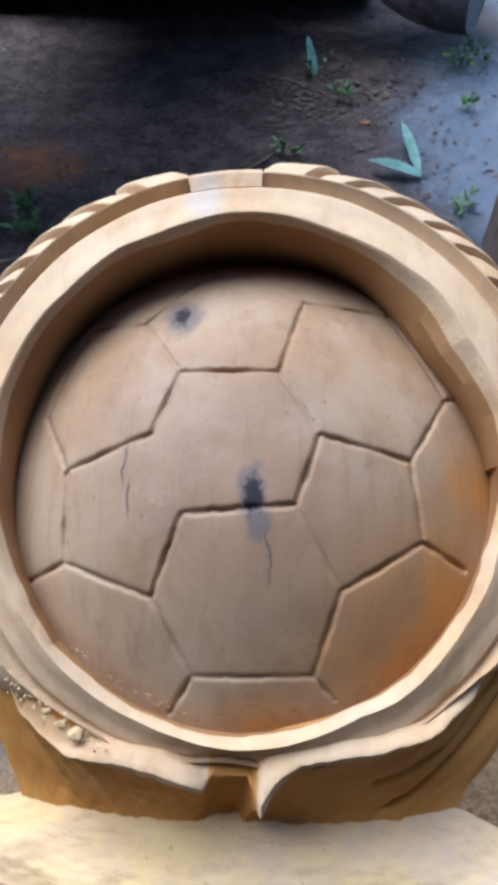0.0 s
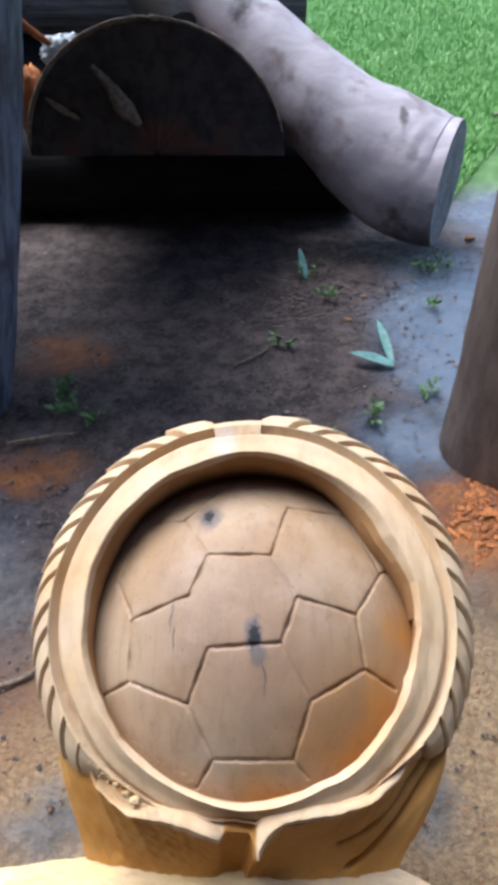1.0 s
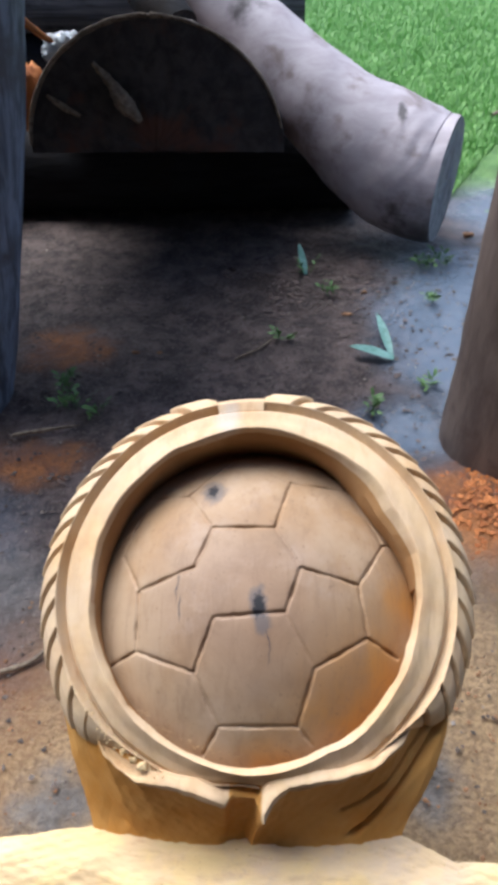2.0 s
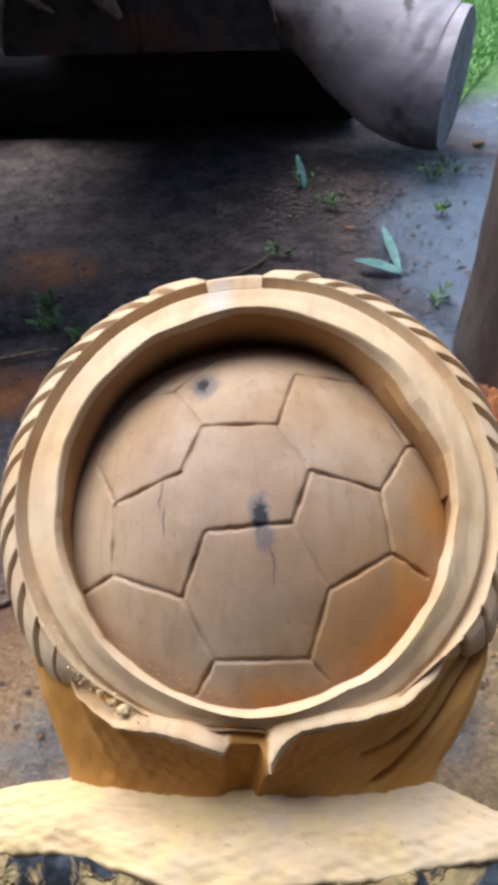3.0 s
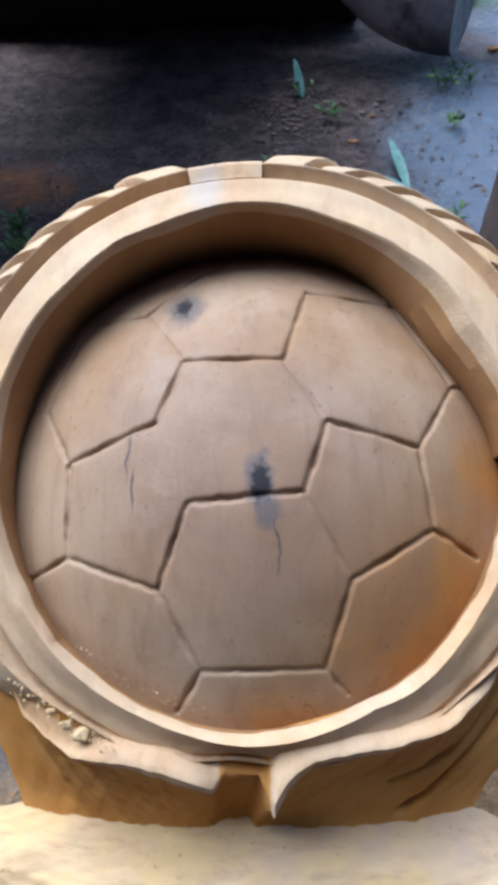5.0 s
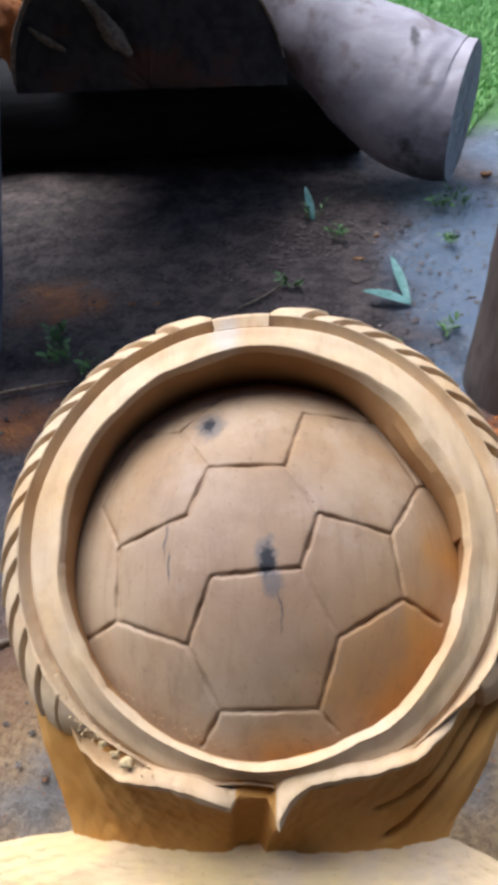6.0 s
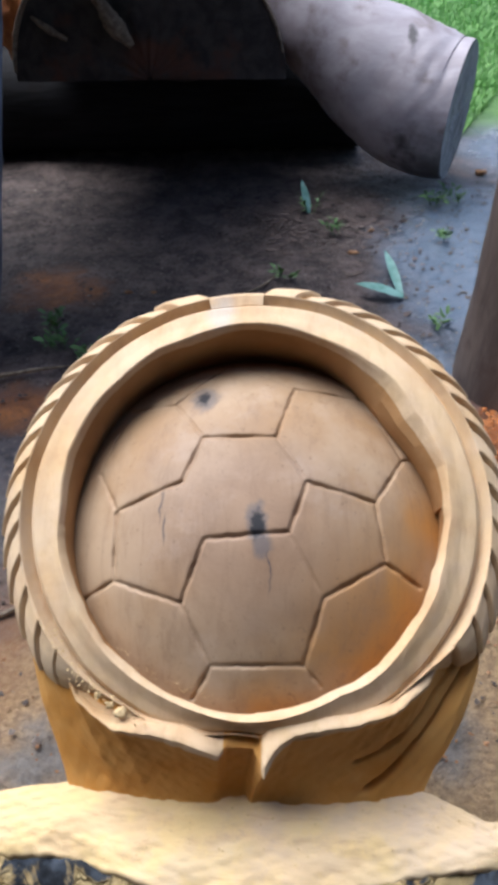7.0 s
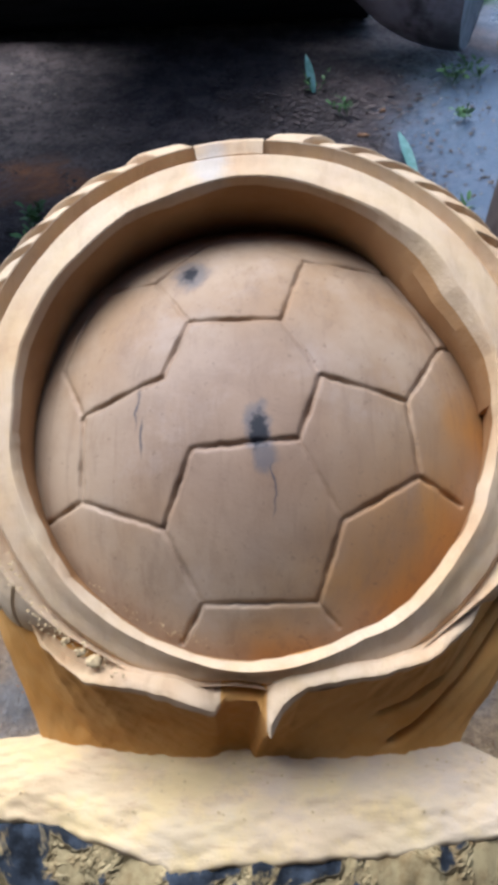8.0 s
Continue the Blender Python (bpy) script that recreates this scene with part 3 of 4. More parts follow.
        rows.append((r * (1 - low) + (out + 0.0025 + 0.05 * (r - 0.2275)) * low, n + 0 * th)), tread.append(arc)
    for r, n in tail:
        rows.append((np.minimum(r, r * (1 - low) + (out + 0.003) * low), n + 0 * th)), tread.append(-1.0)
    rad, hei = np.array([r for r, _ in rows]), np.array([n for _, n in rows])
    tread = np.array(tread)
    # lugs: the strokes run down and outward from the ring, and turn back past the middle of the shoulder
    pitch, mid = 0.0375, 0.046
    s = np.maximum(tread, 0)[:, None]
    tri = mid - np.abs(s - mid)
    run = ((away - radians(7.4)) * 0.262 + 0.004 * wave(tw * 5, 0, 0, 7) * np.clip((away - radians(7.4)) / 0.3, 0, 1))[None, :] + 0 * s
    hold = np.clip((away - radians(7.5)) / radians(13), 0, 1) * np.clip((radians(136) - away) / radians(24), 0, 1)
    turn = th[None, :] + side[None, :] * hold[None, :] * 0.95 * np.maximum(tri, 0) / 0.262
    lug = np.floor(run / pitch)
    f = run / pitch - lug
    cut = 0.0040 * np.exp(-((f / 0.13) ** 2)) + 0.0030 * np.exp(-(((f - 1) / 0.03) ** 2)) + 0.0032 * np.clip(1 - f / 0.9, 0, 1)
    on = (tread >= 0)[:, None] & has[None, :]
    ramp = np.clip(np.minimum(0.35 + s / 0.008, (arc - s) / 0.03), 0, 1)
    cut = cut * np.random.default_rng(8).uniform(0.65, 1.45, 99)[np.clip(lug, 0, 40).astype(int) + np.where(side > 0, 0, 45)[None, :]]
    depth = np.where(on, cut * ramp * (1.25 - 0.5 * s / arc), 0.0) + 0.010 * plain_gap[None, :] * (tread >= 0)[:, None] * np.clip(s / 0.022, 0.1, 1)
    # direction outwards along the shoulder
    dr, dn = np.gradient(rad, axis=0), np.gradient(hei, axis=0)
    ln = np.hypot(dr, dn) + 1e-9
    nr, nn = -dn / ln, dr / ln
    rad, hei = rad - depth * nr, hei - depth * nn + 0.0004 * wave(tw[None, :] * 22, rad * 60, 0, 8) * (tread[:, None] >= 0)
    x, y = rad * np.cos(turn), rad * np.sin(turn)
    verts = np.stack([x, y, hei], -1).reshape(-1, 3)
    faces = grid_faces(len(rows), cols, True)
    fi = faces[:, 0]
    own = np.where(on, lug + 1000 * side[None, :], -9999).reshape(-1)[fi]
    own[(tread[fi // cols] < 0) | (fi // cols == len(rows) - 1 - len(tail))] = -9999
    for k, count in zip(*np.unique(own, return_counts=True)):
        if count < 460:
            own[own == k] = -9999
    wall = fi // cols < 5
    tyre = part("wheel_rim", mesh_from("wheel_rim", *subset(verts, faces[(own == -9999) & ~wall]), WOOD_RIM, crease=24), carving, "pale chiselled wooden wheel ring with a deep recess", TO_CARVING @ RIM)
    # wall rows take the darker wood that has the recess's shade painted in
    part("recess_wall", mesh_from("recess_wall", *subset(verts, faces[wall]), WOOD_SHADED_SIDE, crease=24), tyre, "tan side-grain wall of the chiselled recess, with shade put into its colour")
    for k in np.unique(own):
        if k != -9999:
            part("tread_lug", mesh_from("tread_lug", *subset(verts, faces[own == k]), WOOD_RIM, crease=30), tyre)


carved_tyre()


def carved_stem():
    """The flank under the wheel that runs down to the log, with two chamfered lips and a notch between them."""
    a = np.r_[np.linspace(-1.3, -1, 14)[:-1], np.linspace(-1, 1, 321), np.linspace(1, 1.3, 14)[1:]]
    core = np.clip(a, -1, 1)
    e = np.clip((np.abs(a) - 1) / 0.3, 0, 1)
    u = 0.232 * core
    v_top = np.interp(u, (-.232, -.200, -.165, -.145, -.126, -.092, -.055, -.028, -.020, .004, .012, .018, .031, .064, .094, .132, .165, .200, .232),
                      (-.070, -.135, -.184, -.200, -.207, -.205, -.209, -.222, -.216, -.216, -.220, -.211, -.205, -.198, -.195, -.186, -.160, -.112, -.055))
    v_bot = np.interp(u, (-.232, -.165, -.126, -.077, -.039, -.027, -.020, .004, .014, .023, .042, .094, .130, .165, .232), (-.072, -.188, -.214, -.222, -.234, -.236, -.226, -.226, -.252, -.233, -.217, -.208, -.197, -.171, -.058))
    v_top, v_bot = v_top + 0.0005 * wave(u * 60, 0, 0, 1), v_bot + 0.0010 * wave(u * 90, 0, 0, 3)
    sink = np.clip((-0.118 - u) / 0.06, 0, 1) * 0.020 + np.clip((u - 0.14) / 0.07, 0, 1) * 0.030
    notch = 1 / (1 + np.exp(-(u + 0.024) / 0.006)) * 1 / (1 + np.exp((u - 0.0105) / 0.0012))
    lipped = np.clip((u + 0.165) / 0.06, 0, 1) * np.clip((0.21 - u) / 0.08, 0, 1) * (1 - notch)

    def on_face(v, n):
        return np.array([RIM @ Vector((uu * (1 + (0.10 if uu > 0 else 0.09) * ee), vv, nn - 0.15 * ee)) for uu, vv, nn, ee in zip(u, v, n, e)])

    rows = [on_face(v_top + 0.020, -0.027 - sink), on_face(v_top + 0.011, -0.0225 - sink - 0.001 * notch), on_face(v_top + 0.005, -0.0200 + 0.001 * lipped - 0.004 * notch - sink)]
    for q in np.linspace(0, 1, 8):
        crown = 0.0015 * math.sin(math.pi * q)
        rows.append(on_face(v_top * (1 - q) + v_bot * q, -0.0065 + (-0.0035 + 0.004 * q - 0.006 * max(0.0, q - 0.7) / 0.3 + crown) * lipped - 0.006 * (1 - lipped) - 0.013 * notch - sink + 0.0003 * wave(u * 200, q * 5, 0, 9)))
    edge = rows[-1]
    low = np.stack([np.where(core > 0, 0.168, 0.160) * core * (1 - 0.2 * e), -0.126 + 0.012 * core**2 + 0.20 * e + 0.006 * notch, 0 * u + 0.352], -1)
    outx = 0.75 * np.sign(core) * np.abs(core) ** 3
    d = np.stack([outx, -np.sqrt(1 - outx**2) * 0.95, 0.2 * np.ones_like(outx)], -1)
    d /= np.linalg.norm(d, axis=1)[:, None]
    for b in np.linspace(0.02, 1, 80):
        under = 0.0055 * lipped * (1 - math.exp(-b / 0.05)) * (1 - b)
        swell = np.where(core > 0, 0.030, 0.016) * np.clip((np.abs(core) - 0.25) / 0.7, 0, 1) ** 2.2 * math.sin(math.pi * b) - 0.004 * math.sin(math.pi * b)
        flare = 0.015 * math.exp(-(1 - b) / 0.10)
        slash = 0
        for (a0, b0), (a1, b1), dep, w in (((0.99, 0.22), (0.70, 0.82), 0.013, 0.032), ((0.93, 0.15), (0.55, 0.50), 0.007, 0.020), ((-0.96, 0.30), (-0.80, 0.8), 0.003, 0.05)):
            t = np.clip(((a - a0) * (a1 - a0) + (b - b0) * (b1 - b0)) / ((a1 - a0) ** 2 + (b1 - b0) ** 2), 0, 1)
            slash = slash + dep * np.exp(-((np.hypot(a - a0 - t * (a1 - a0), b - b0 - t * (b1 - b0)) / w) ** 2))
        hollow = 0.004 * notch * math.exp(-b / 0.6)
        push = swell + flare - under - slash - hollow + 0.0009 * wave(u * 60, b * 9, 0, 2) + 0.0004 * wave(u * 170, b * 22, 0, 4)
        rows.append(edge * (1 - b) + low * b + d * push[:, None])
    foot = np.stack([rows[-1][:, 0] * 0.86, np.maximum(rows[-1][:, 1], -0.09), 0 * u - 0.01], -1)
    p = np.array(rows + [foot]) + np.array((0, 0.1, 0))
    verts, faces = p.reshape(-1, 3), grid_faces(len(p), len(a))
    row, at = faces[:, 0] // len(a), u[faces[:, 0] % len(a)]
    # lips split off to keep the pale rim wood, brighter than the flank
    strip = (row < 10) & (row >= 1) & (np.abs(at) < 0.2)
    left, right = strip & (at < -0.024), strip & (at > 0.011)
    part("stem", mesh_from("stem", *subset(verts, faces[~(left | right)]), WOOD_STEM, crease=28), carving, "wooden flank with a notch in its middle, bounced orange light put into its colour")
    for chosen in (left, right):
        part("carved_lip", mesh_from("carved_lip", *subset(verts, faces[chosen]), WOOD_RIM, crease=28), carving, "pale chamfered wooden lip")


carved_stem()


def log_base():
    """The lying log that the carving grows from: flaking bark in front, a rough sawn top."""
    x = np.linspace(-0.85, 0.85, 420)
    front = np.interp(x, (-.8, -.28, -.19, -.12, -.05, .03, .11, .2, .8), (-.172, -.173, -.175, -.186, -.212, -.206, -.194, -.180, -.170)) + uneven(x, 0.022, 0.0045, 1) + uneven(x, 0.007, 0.0015, 2)
    back = np.interp(x, (-.8, -.28, -.16, .15, .19, .24, .8), (-.130, -.129, -.112, -.106, -.116, -.140, -.145)) + uneven(x, 0.03, 0.002, 3)
    # bark body: back plane, top under the sawn face, rounded front, underside
    rows = []
    for q in np.linspace(0, 1, 7):
        rows.append((back + 0.004, 0.0 * x - 0.02 + 0.37 * q))
    for q in np.linspace(0.1, 0.9, 5):
        rows.append((back * (1 - q) + front * q, 0 * x + 0.352))
    for ph in np.radians(np.linspace(64, -70, 46)):
        y0 = front + 0.10 * (math.cos(radians(64)) - math.cos(ph)) * 1.2
        z0 = 0.352 - 0.19 * (math.sin(radians(64)) - math.sin(ph))
        k = 0.0055 * wave(x * 28, z0 * 20, 0, 5) + 0.003 * wave(x * 95, z0 * 40, 0, 6)
        rows.append((y0 - k * math.cos(ph), 0 * x + z0 + 0.5 * k * math.sin(ph)))
    rows.append((rows[-1][0] * 0 - 0.17, 0 * x - 0.02))
    v = np.array([np.stack([x, y + 0.1, z], -1) for y, z in rows])
    part("bark_log", mesh_from("bark_log", v.reshape(-1, 3), grid_faces(len(rows), len(x)), BARK), carving, "log with flaking ochre and blue-black bark")
    # sawn top
    q = np.r_[0, np.linspace(0, 1, 44), 1, 1]
    lift = np.r_[-0.012, np.zeros(44), -0.006, -0.013]
    y = back[None] + (front - back)[None] * q[:, None] + np.r_[np.zeros(45), -0.002, 0.004][:, None]
    z = 0.366 + lift[:, None] + 0.0026 * wave(x[None] * 16, y * 40, 0, 8) + 0.0013 * wave(x[None] * 45, y * 150, 0, 9) + 0.0007 * wave(x[None] * 110, y * 330, 0, 12) - 0.010 * np.clip((q[:, None] - 0.55) / 0.45, 0, 1) ** 2 * (1 + 0.6 * wave(x[None] * 22, 0, 0, 10))
    v = np.stack([np.broadcast_to(x, y.shape), y + 0.1, z], -1)
    part("sawn_top", mesh_from("sawn_top", v.reshape(-1, 3), grid_faces(len(q), len(x)), WOOD_TOP), carving, "rough sawn yellow wood dusted with sawdust")


log_base()


# ---- logs behind ----
def log_thing(name, label, category, axis, radii, material, end=None, group="", both=True, **kw):
    """A log as one thing: its side, and cut ends as parts."""
    side, ends = tube("log_side", axis, radii, material, caps=(end if both else None, end), **kw)
    top = tagged(new(name), label, category, group)
    part("log_side", side, top)
    for me in ends:
        if me is not None:
            part("cut_end", me, top, "sawn end of the log")
    return top


log_thing("fallen_log", "smooth grey-brown tree trunk with sawn pale end, lying aslant", "log",
          [(.70, 2.47, .285), (.615, 2.505, .292), (.47, 2.57, .355), (.225, 2.66, .515), (-.10, 2.85, .785), (-.31, 3.00, .945), (-.78, 3.30, 1.30)], [.238, .246, .246, .190, .142, .138, .13], TRUNK, CUT_END, sides=72, sub=14, bumps=0.025)
log_thing("back_log", "blue-grey weathered log stacked behind", "log", [(-1.5, 3.62, .92), (-.6, 3.60, .93), (.15, 3.58, .94)], [.27, .27, .26], BLUE_LOG, END_GRAIN, sides=48, bumps=0.02)
# these two logs have the hollow's shade put into their colour
log_thing("dark_low_log", "log lying on the soil, near black to stand for the hollow's shade", "log", [(-1.6, 3.62, .33), (-.6, 3.60, .33), (.2, 3.58, .33)], [.335, .335, .33], SHADE_LOG, END_GRAIN, sides=48, bumps=0.02)
log_thing("rest_log", "log carrying the half log, near black to stand for the hollow's shade", "log", [(-1.25, 2.98, .205), (-.5, 2.98, .21), (.38, 3.02, .205)], [.212, .212, .205], SHADE_LOG, END_GRAIN, sides=40, bumps=0.01)
log_thing("leaning_post", "dark blue-grey weathered post, leaning", "post", [(-.935, 1.30, -.03), (-.81, 1.36, .45), (-.70, 1.40, 1.0), (-.64, 1.42, 1.32)], [.165, .15, .145, .142], POST, DARK_LOG, sides=40, bumps=0.03)
log_thing("upright_stump", "brown debarked upright log in wet soil", "stump", [(.70, 1.13, -.02), (.705, 1.13, .4), (.72, 1.13, .95)], [.215, .20, .195], STUMP, CUT_END, sides=56, bumps=0.025)


# black round form added in place of the shaded gap between the logs
log_thing("shade_gap", "black form added for the shade behind the half log", "branch", [(-.35, 2.62, .80), (-.47, 2.75, .92), (-.62, 2.95, 1.08), (-.80, 3.2, 1.30)], [.085, .085, .08, .075], SHADE_LOG, END_GRAIN, sides=32, bumps=0.03)


def half_log():
    """A split log, flat side down, its dark end towards the carving."""
    y = np.linspace(2.35, 3.22, 24)
    ph = np.linspace(0, np.pi, 60)
    xs, zs = -.42 + .475 * np.cos(ph), .432 + .452 * np.sin(ph)
    w = 1 + 0.015 * wave(xs[None] * 9, zs[None] * 9, y[:, None] * 5, 2)
    w = w * (1 - 0.30 * np.clip((y[:, None] - 2.37) / 0.85, 0, 1))
    v = np.stack([-.42 + (xs[None] + .42) * w, np.broadcast_to(y[:, None], w.shape), .432 + (zs[None] - .432) * w], -1)
    top = tagged(new("half_log"), "split half log with dark weathered end, flat side down", "log")
    part("bark_side", mesh_from("bark_side", v.reshape(-1, 3), grid_faces(24, 60), STUMP), top, "rough brown bark")
    for k, name in ((0, "end_face"), (-1, "end_face")):
        row, c = v[k], np.array((-.42, y[k], .432))
        sgn = -1 if k == 0 else 1
        vv = np.concatenate([c[None] + (row - c) * q + np.array((0, sgn, 0)) * (0.006 * wave(row[:, :1] * 12, row[:, 2:] * 12, q * 5, 4) * (q < 1)) for q in np.linspace(0.02, 1, 14)])
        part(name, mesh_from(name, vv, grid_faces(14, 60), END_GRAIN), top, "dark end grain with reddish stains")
    arc = np.linspace(np.pi * 0.98, np.pi * 0.06, 16)
    rim, _ = tube("bark_edge", [(-.42 + .474 * math.cos(a), 2.349, .432 + .451 * math.sin(a)) for a in arc], [.004] + [.009] * 8 + [.006] * 6 + [.004], FIBRE, sides=8, sub=5, bumps=0.3, scale=30)
    part("bark_edge", rim, top, "thin pale edge of bark")
    x2 = np.linspace(-.895, .055, 30)
    fl = np.stack([np.broadcast_to(x2, (24, 30)), np.broadcast_to(y[:, None], (24, 30)), 0.432 + 0.006 * wave(x2[None] * 9, y[:, None] * 6, 0, 3)], -1)
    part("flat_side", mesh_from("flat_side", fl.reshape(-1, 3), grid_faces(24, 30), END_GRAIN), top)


half_log()


# ---- small things ----
def blob(name, c, size, material, seed=1.0, rings=10, sides=16, rough=0.25):
    """A lumpy clod."""
    th, ph = np.linspace(0.02, np.pi - 0.02, rings), np.linspace(0, 2 * np.pi, sides, endpoint=False)
    d = np.stack([np.sin(th)[:, None] * np.cos(ph), np.sin(th)[:, None] * np.sin(ph), np.broadcast_to(np.cos(th)[:, None], (rings, sides))], -1)
    w = 1 + rough * wave(d[..., 0] * 3, d[..., 1] * 3, d[..., 2] * 3, seed) + 0.6 * rough * wave(d[..., 0] * 8, d[..., 1] * 8, d[..., 2] * 8, seed + 2)
    v = np.array(c) + d * w[..., None] * np.array(size)
    return mesh_from(name, v.reshape(-1, 3), grid_faces(rings, sides, True), material)


def scatter(name, label, category, spots, material, seed, flat=0.6):
    """Many little crumbs in one mesh: x, y, z, size."""
    rng = np.random.default_rng(seed)
    oct_ = np.array([(1, 0, 0), (0, 1, 0), (-1, 0, 0), (0, -1, 0), (0, 0, 1), (0, 0, -1)], float)
    fc = np.array([(0, 1, 4), (1, 2, 4), (2, 3, 4), (3, 0, 4), (1, 0, 5), (2, 1, 5), (3, 2, 5), (0, 3, 5)])
    vs, fs = [], []
    for i, (x, y, z, s) in enumerate(spots):
        k = oct_ * rng.uniform(0.55, 1.3, (6, 1)) * s * np.array((rng.uniform(.7, 1.5), rng.uniform(.7, 1.3), flat))
        t = rng.uniform(0, 2 * np.pi)
        k = np.stack([k[:, 0] * np.cos(t) - k[:, 1] * np.sin(t), k[:, 0] * np.sin(t) + k[:, 1] * np.cos(t), k[:, 2]], -1)
        vs.append(k + np.array((x, y, z))), fs.append(fc + 6 * i)
    return tagged(new(name, mesh_from(name, np.concatenate(vs), np.concatenate(fs), material, False)), label, category, kind="stuff")


rng = np.random.default_rng(11)
scatter("soil_crumbs", "dark crumbs of soil and rotting bark on the ground", "soil",
        [(rng.uniform(-1.2, 1.1), y, 0.004, rng.uniform(0.002, 0.007) * (1.5 if rng.random() < 0.08 else 1)) for y in rng.uniform(0.1, 2.6, 3200)], DEBRIS, 1)
scatter("pale_crumbs", "small pale bits of stone, husk and straw on the soil", "soil crumbs",
        [(rng.uniform(-1.1, 0.7), y, 0.004, rng.uniform(0.0015, 0.0045) * (1.8 if rng.random() < 0.05 else 1)) for y in rng.uniform(0.2, 2.5, 900)], PALE_CRUMB, 21)
scatter("wood_crumbs", "orange wood dust and chips on the soil", "sawdust",
        [(*rng.normal((0.0, 0.25), (0.5, 0.22)), 0.004, rng.uniform(0.002, 0.006)) for _ in range(700)], CHIP, 2)


scatter("orange_clods", "loose bright orange earth heaped by the stump", "earth",
        [(0.55 + 0.20 * r * math.cos(a), 0.80 + 0.19 * r * math.sin(a), 0.010 + 0.047 * math.exp(-2.0 * r * r), rng.uniform(0.002, 0.008)) for r, a in zip(np.sqrt(rng.random(1500)), rng.uniform(0, 6.283, 1500))], ORANGE, 12)
scatter("leaf_litter", "dark rotting leaf litter and clods on wet soil", "leaf litter",
        [(*rng.normal((0.10, 2.10), (0.17, 0.15)), 0.006, rng.uniform(0.004, 0.013)) for _ in range(480)]
        + [(rng.uniform(-0.9, 0.5), rng.uniform(0.9, 2.2), 0.005, rng.uniform(0.004, 0.012)) for _ in range(220)], LITTER, 8, 0.2)


def dust_on_carving():
    """Crumbs of sawdust lying along the lower lips and on the sawn top."""
    r = np.random.default_rng(5)
    spots = []
    for _ in range(120):
        t = radians(r.uniform(212, 246))
        p = RIM @ Vector((r.uniform(0.218, 0.236) * math.cos(t), 0.229 * math.sin(t) + r.normal(0, 0.003), r.uniform(-0.010, 0.0)))
        spots.append((*p, r.uniform(0.0005, 0.0015)))
    for _ in range(45):
        t = radians(r.triangular(225, 252, 268))
        k = r.uniform(0.181, 0.189)
        uu, vv = k * math.cos(t), k * math.sin(t)
        p = FACE @ Vector((uu, vv, -0.213 + math.sqrt(0.265**2 - uu**2 - (vv + 0.0365) ** 2)))
        spots.append((*p, r.uniform(0.0004, 0.0010)))
    for _ in range(160):
        spots.append((r.uniform(-0.34, 0.3), r.uniform(-0.185, -0.125), 0.367, r.uniform(0.0005, 0.0013)))
    for du, s in ((-0.128, 0.004), (-0.118, 0.006), (-0.140, 0.0035)):
        p = RIM @ Vector((du, -math.sqrt(0.230**2 - du**2), -0.010))
        tagged(new("wood_crumb", blob("wood_crumb", p, (s, s * 0.8, s * 0.7), SAWDUST, du * 90, 8, 11, 0.35)), "small pale wood crumb lying on the carving", "wood crumb", "wood crumbs")
    scatter("sawdust", "yellow sawdust crumbs lying on the carving", "sawdust", spots, SAWDUST, 6, 0.7)


dust_on_carving()


def leaf_mesh(name, length, width, bend, material, n=7):
    v, f = [], []
    for i in range(n):
        t = i / (n - 1)
        w = width * math.sin(math.pi * min(1, 0.12 + 0.88 * t)) ** 0.8 * 0.5
        z = bend * math.sin(t * math.pi * 0.6)
        v += [(-w, length * t, z + 0.15 * w), (0, length * t, z), (w, length * t, z + 0.15 * w)]
        if i:
            k = 3 * (i - 1)
            f += [(k, k + 1, k + 4, k + 3), (k + 1, k + 2, k + 5, k + 4)]
    return mesh_from(name, v, f, material)


def weed(x, y, size, count, seed, material, label="small green weed growing in wet soil"):
    """A low weed: a rosette of leaves of its own."""
    r = random.Random(seed)
    top = tagged(new("weed"), label, "weed", "weeds in the soil")
    top.location = (x, y, 0)
    me = leaf_mesh("leaf", 0.034, 0.014, 0.006, material, 5)
    stem = leaf_mesh("stalk", 1.0, 0.05, 0.02, material, 4)
    for i in range(max(4, count // 4)):
        turn, lean, tall = r.uniform(0, 360), r.uniform(8, 60), size * r.uniform(0.5, 1.15)
        m = pose(r.uniform(-.2, .2) * size, r.uniform(-.2, .2) * size, 0.0, 90 - lean, 0, turn)
        part("stalk", stem, top, m=m @ Matrix.Scale(tall, 4))
        for k in range(4):
            at = m @ Vector((0, tall * (0.4 + 0.19 * k), 0.012 * tall))
            part("leaf", me, top, m=Matrix.Translation(at) @ pose(0, 0, 0, r.uniform(-15, 50), r.uniform(-30, 30), turn + (70 if k % 2 else -70) * (k < 3) + r.uniform(-30, 30)) @ Matrix.Scale(r.uniform(0.55, 1.05), 4))


for x, y, s, c, mt in ((.15, 2.22, .075, 9, LEAF), (.235, 2.02, .06, 9, LEAF), (.05, 1.69, .055, 14, LEAF), (.50, 1.40, .055, 13, LEAF), (.31, 1.27, .055, 16, LEAF),
                       (-.55, 1.27, .075, 16, LEAF), (-.48, 1.24, .06, 8, LEAF), (-.60, 1.34, .07, 12, LEAF), (.62, 2.27, .09, 24, LEAF), (.70, 2.30, .08, 18, LEAF), (.16, 1.15, .04, 8, LEAF), (.60, 1.98, .05, 7, LEAF), (-.62, 1.42, .05, 8, LEAF), (1.02, 2.75, .08, 12, LEAF)):
    weed(x, y, s, c + 8, int(x * 1000 + y * 77), mt)

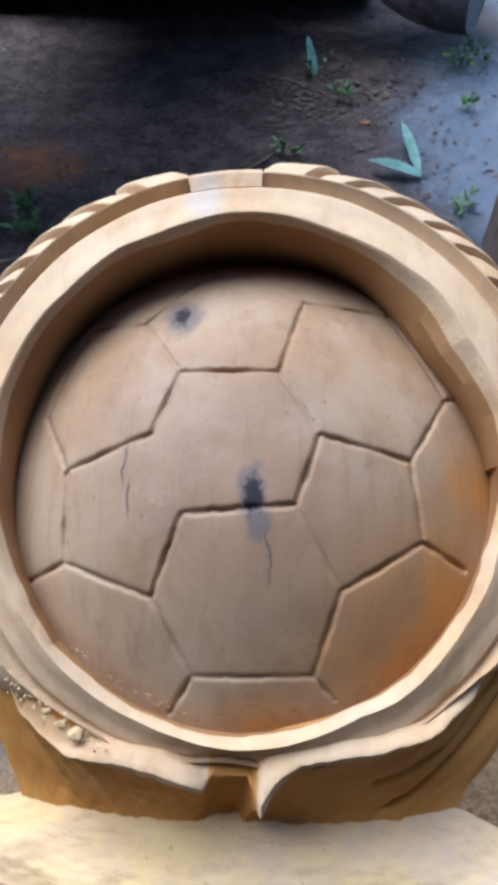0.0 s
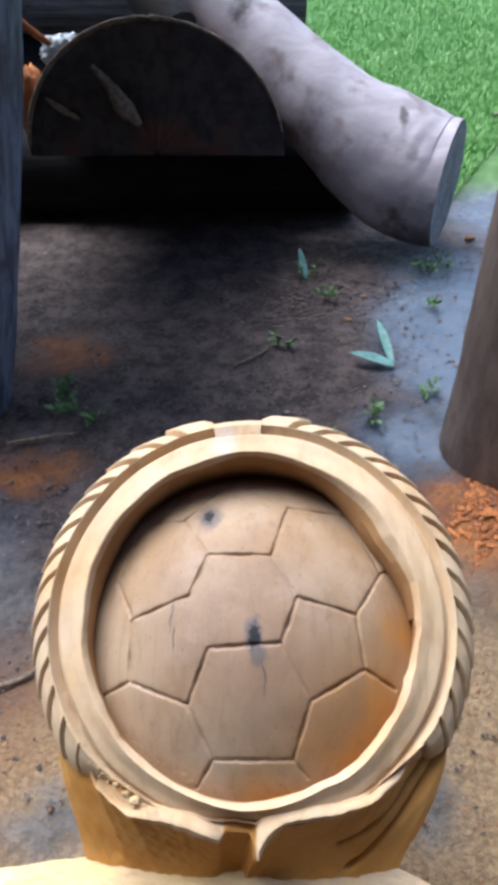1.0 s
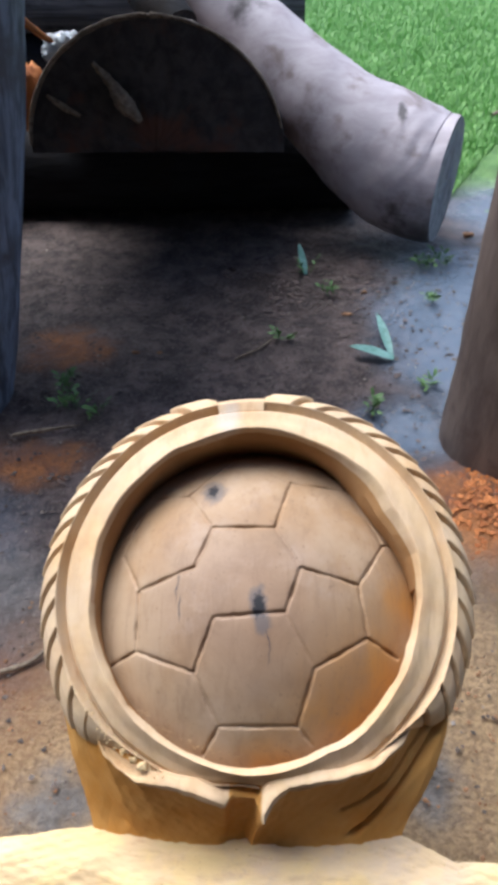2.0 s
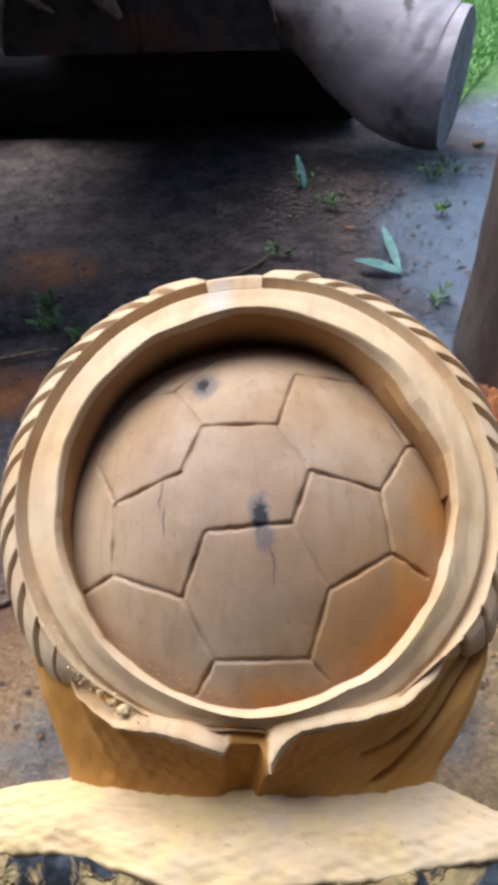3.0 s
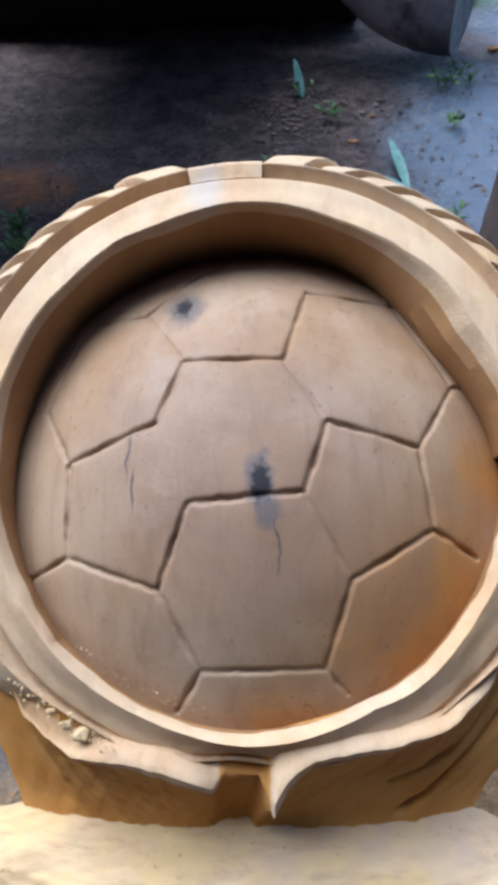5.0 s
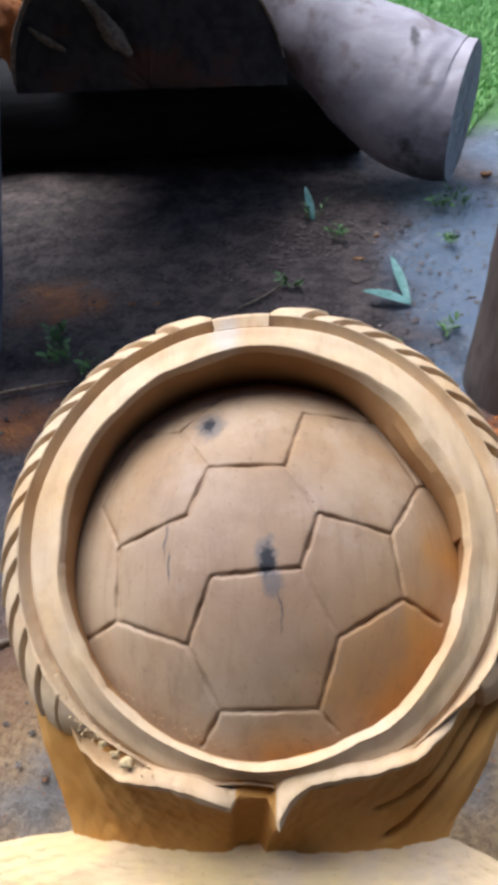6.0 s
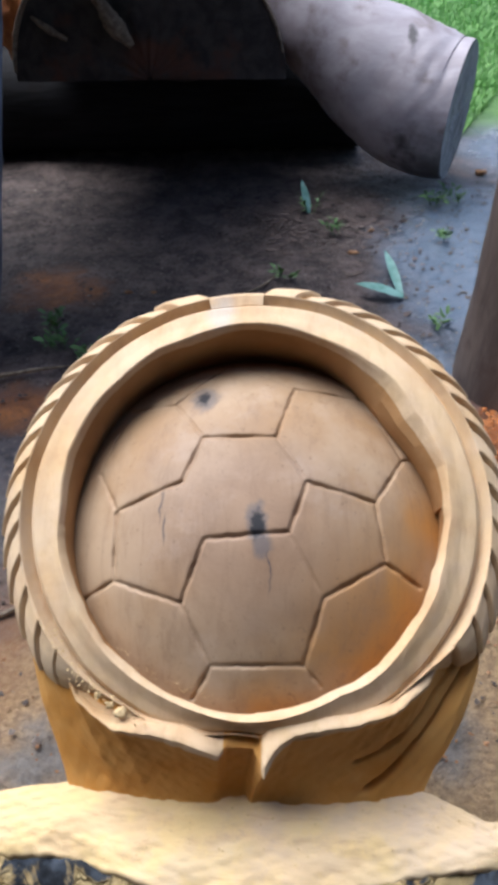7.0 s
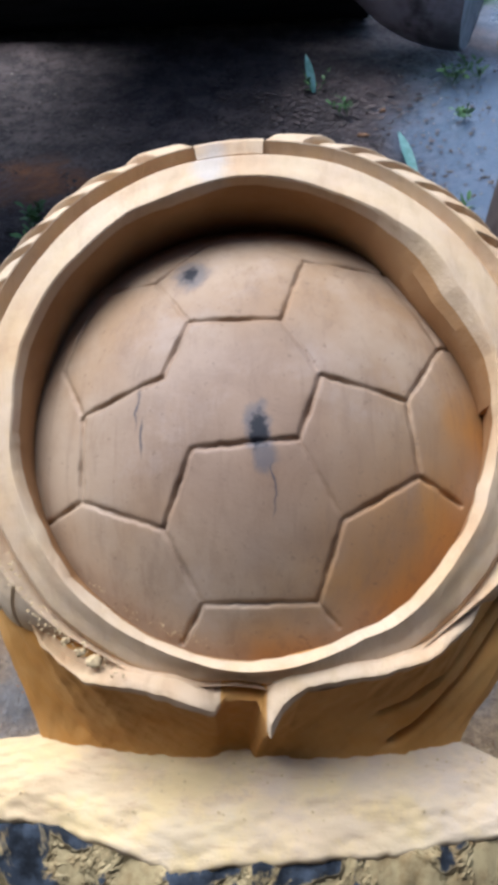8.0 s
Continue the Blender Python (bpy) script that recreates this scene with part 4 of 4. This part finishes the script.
for name, at, ln, wd, turn, tilt in (("fallen_leaf", (.405, 1.57, .012), .25, .03, 6, 3), ("fallen_leaf", (.41, 1.555, .012), .15, .05, 74, 2), ("fallen_leaf", (.145, 2.20, .01), .13, .028, 18, 38)):
    ob = new(name, leaf_mesh("leaf", ln, wd, 0.018, PALE_LEAF))
    ob.matrix_basis = pose(*at, tilt, 0, turn)
    tagged(ob, "long pale green fallen leaf on wet soil", "leaf", "fallen leaves")

for x, y, s in ((.285, 1.87, .017), (.36, 2.06, .011), (-.43, 1.60, .011), (-.35, 1.60, .009), (.86, 2.62, .024)):
    tagged(new("wood_chip", blob("wood_chip", (x, y, s * .3), (s, s * .7, s * .4), CHIP, x * 9, 8, 11, .8)), "small pale orange wood chip on soil", "wood chip", "wood chips")


def twig(points, r, material, label):
    side, _ = tube("twig", points, [r] * (len(points) - 1) + [r * .4], material, sides=8, sub=5, bumps=0.2, scale=40)
    tagged(new("twig", side), label, "twig", "twigs")


twig([(-.10, 1.55, .008), (-.02, 1.62, .012), (.03, 1.70, .01)], .004, FIBRE, "thin grey twig on the soil")
twig([(-.52, .34, .01), (-.44, .37, .015), (-.40, .45, .012)], .005, FIBRE, "thin reddish-brown twig on the soil")
twig([(-.70, 1.12, .012), (-.60, 1.14, .02), (-.52, 1.17, .014)], .006, FIBRE, "thin dark twig on the soil")
twig([(1.40, 4.6, .03), (1.6, 4.8, .05), (1.85, 5.0, .04)], .012, FIBRE, "thin stick lying on the grass")


def torn_strip(points, radii, label):
    side, _ = tube("bark_strip", points, radii, FIBRE, sides=14, sub=10, bumps=0.28, scale=45)
    tagged(new("bark_strip", side), label, "bark strip", "torn strips")


torn_strip([(-.62, 2.335, .74), (-.565, 2.325, .68), (-.52, 2.32, .61), (-.47, 2.33, .545)], [.008, .017, .030, .012], "torn fibrous strip hanging on the dark log end")
torn_strip([(-.80, 2.335, .635), (-.75, 2.33, .60), (-.69, 2.335, .565)], [.006, .012, .007], "thin torn strip on the dark log end")
tagged(new("crumpled_bag", blob("crumpled_bag", (-.722, 2.43, .765), (.085, .05, .052), BAG, 4, 26, 34, .36)), "crumpled blue-white plastic lying on the half log", "plastic bag")
tagged(new("clay_lump", blob("clay_lump", (-.905, 2.50, .585), (.062, .08, .12), ORANGE, 2, 16, 20, .25)), "orange clay lump beside the half log", "clay")
twig([(-.875, 2.37, .885), (-.815, 2.39, .83), (-.745, 2.42, .775)], .013, ORANGE, "orange stick leaning on the half log")


# ---- lawn ----
def lawn():
    """Grass blades, thick near by and thinning with distance, in one mesh."""
    r = np.random.default_rng(9)
    n = 90000
    y = 2.9 + 14.0 * r.random(n) ** 1.9
    x = -0.4 + (y - 1.0) * r.uniform(-0.05, 0.48, n) + 0.25
    keep = (y - 0.25 * x + 0.5 * wave(x * 2, y * 2, 0, 3) > 2.95) & ((x > 0.55) | (y > 4.2))
    x, y = x[keep], y[keep]
    n = len(x)
    h, w = r.uniform(0.015, 0.05, n) * (1 + y * 0.03), r.uniform(0.002, 0.004, n) * (1 + y * 0.12)
    t, lean = r.uniform(0, 2 * np.pi, n), r.uniform(0.1, 0.7, n)
    lx, ly = np.cos(t + 1.3) * lean * h, np.sin(t + 1.3) * lean * h
    ax, ay = np.cos(t) * w, np.sin(t) * w
    z = np.zeros(n)
    v = np.stack([np.stack([x - ax, y - ay, z], -1), np.stack([x + ax, y + ay, z], -1), np.stack([x + lx * .4 + ax * .7, y + ly * .4 + ay * .7, h * .6], -1),
                  np.stack([x + lx * .4 - ax * .7, y + ly * .4 - ay * .7, h * .6], -1), np.stack([x + lx, y + ly, h], -1)], 1).reshape(-1, 3)
    k = np.arange(n)[:, None] * 5
    me = bpy.data.meshes.new("grass")
    quads, tris = k + np.array((0, 1, 2, 3)), k + np.array((3, 2, 4))
    me.from_pydata(v.tolist(), [], quads.tolist() + tris.tolist())
    me.materials.append(GRASS)
    tagged(new("grass", me), "short bright green lawn grass", "grass", kind="stuff")


lawn()
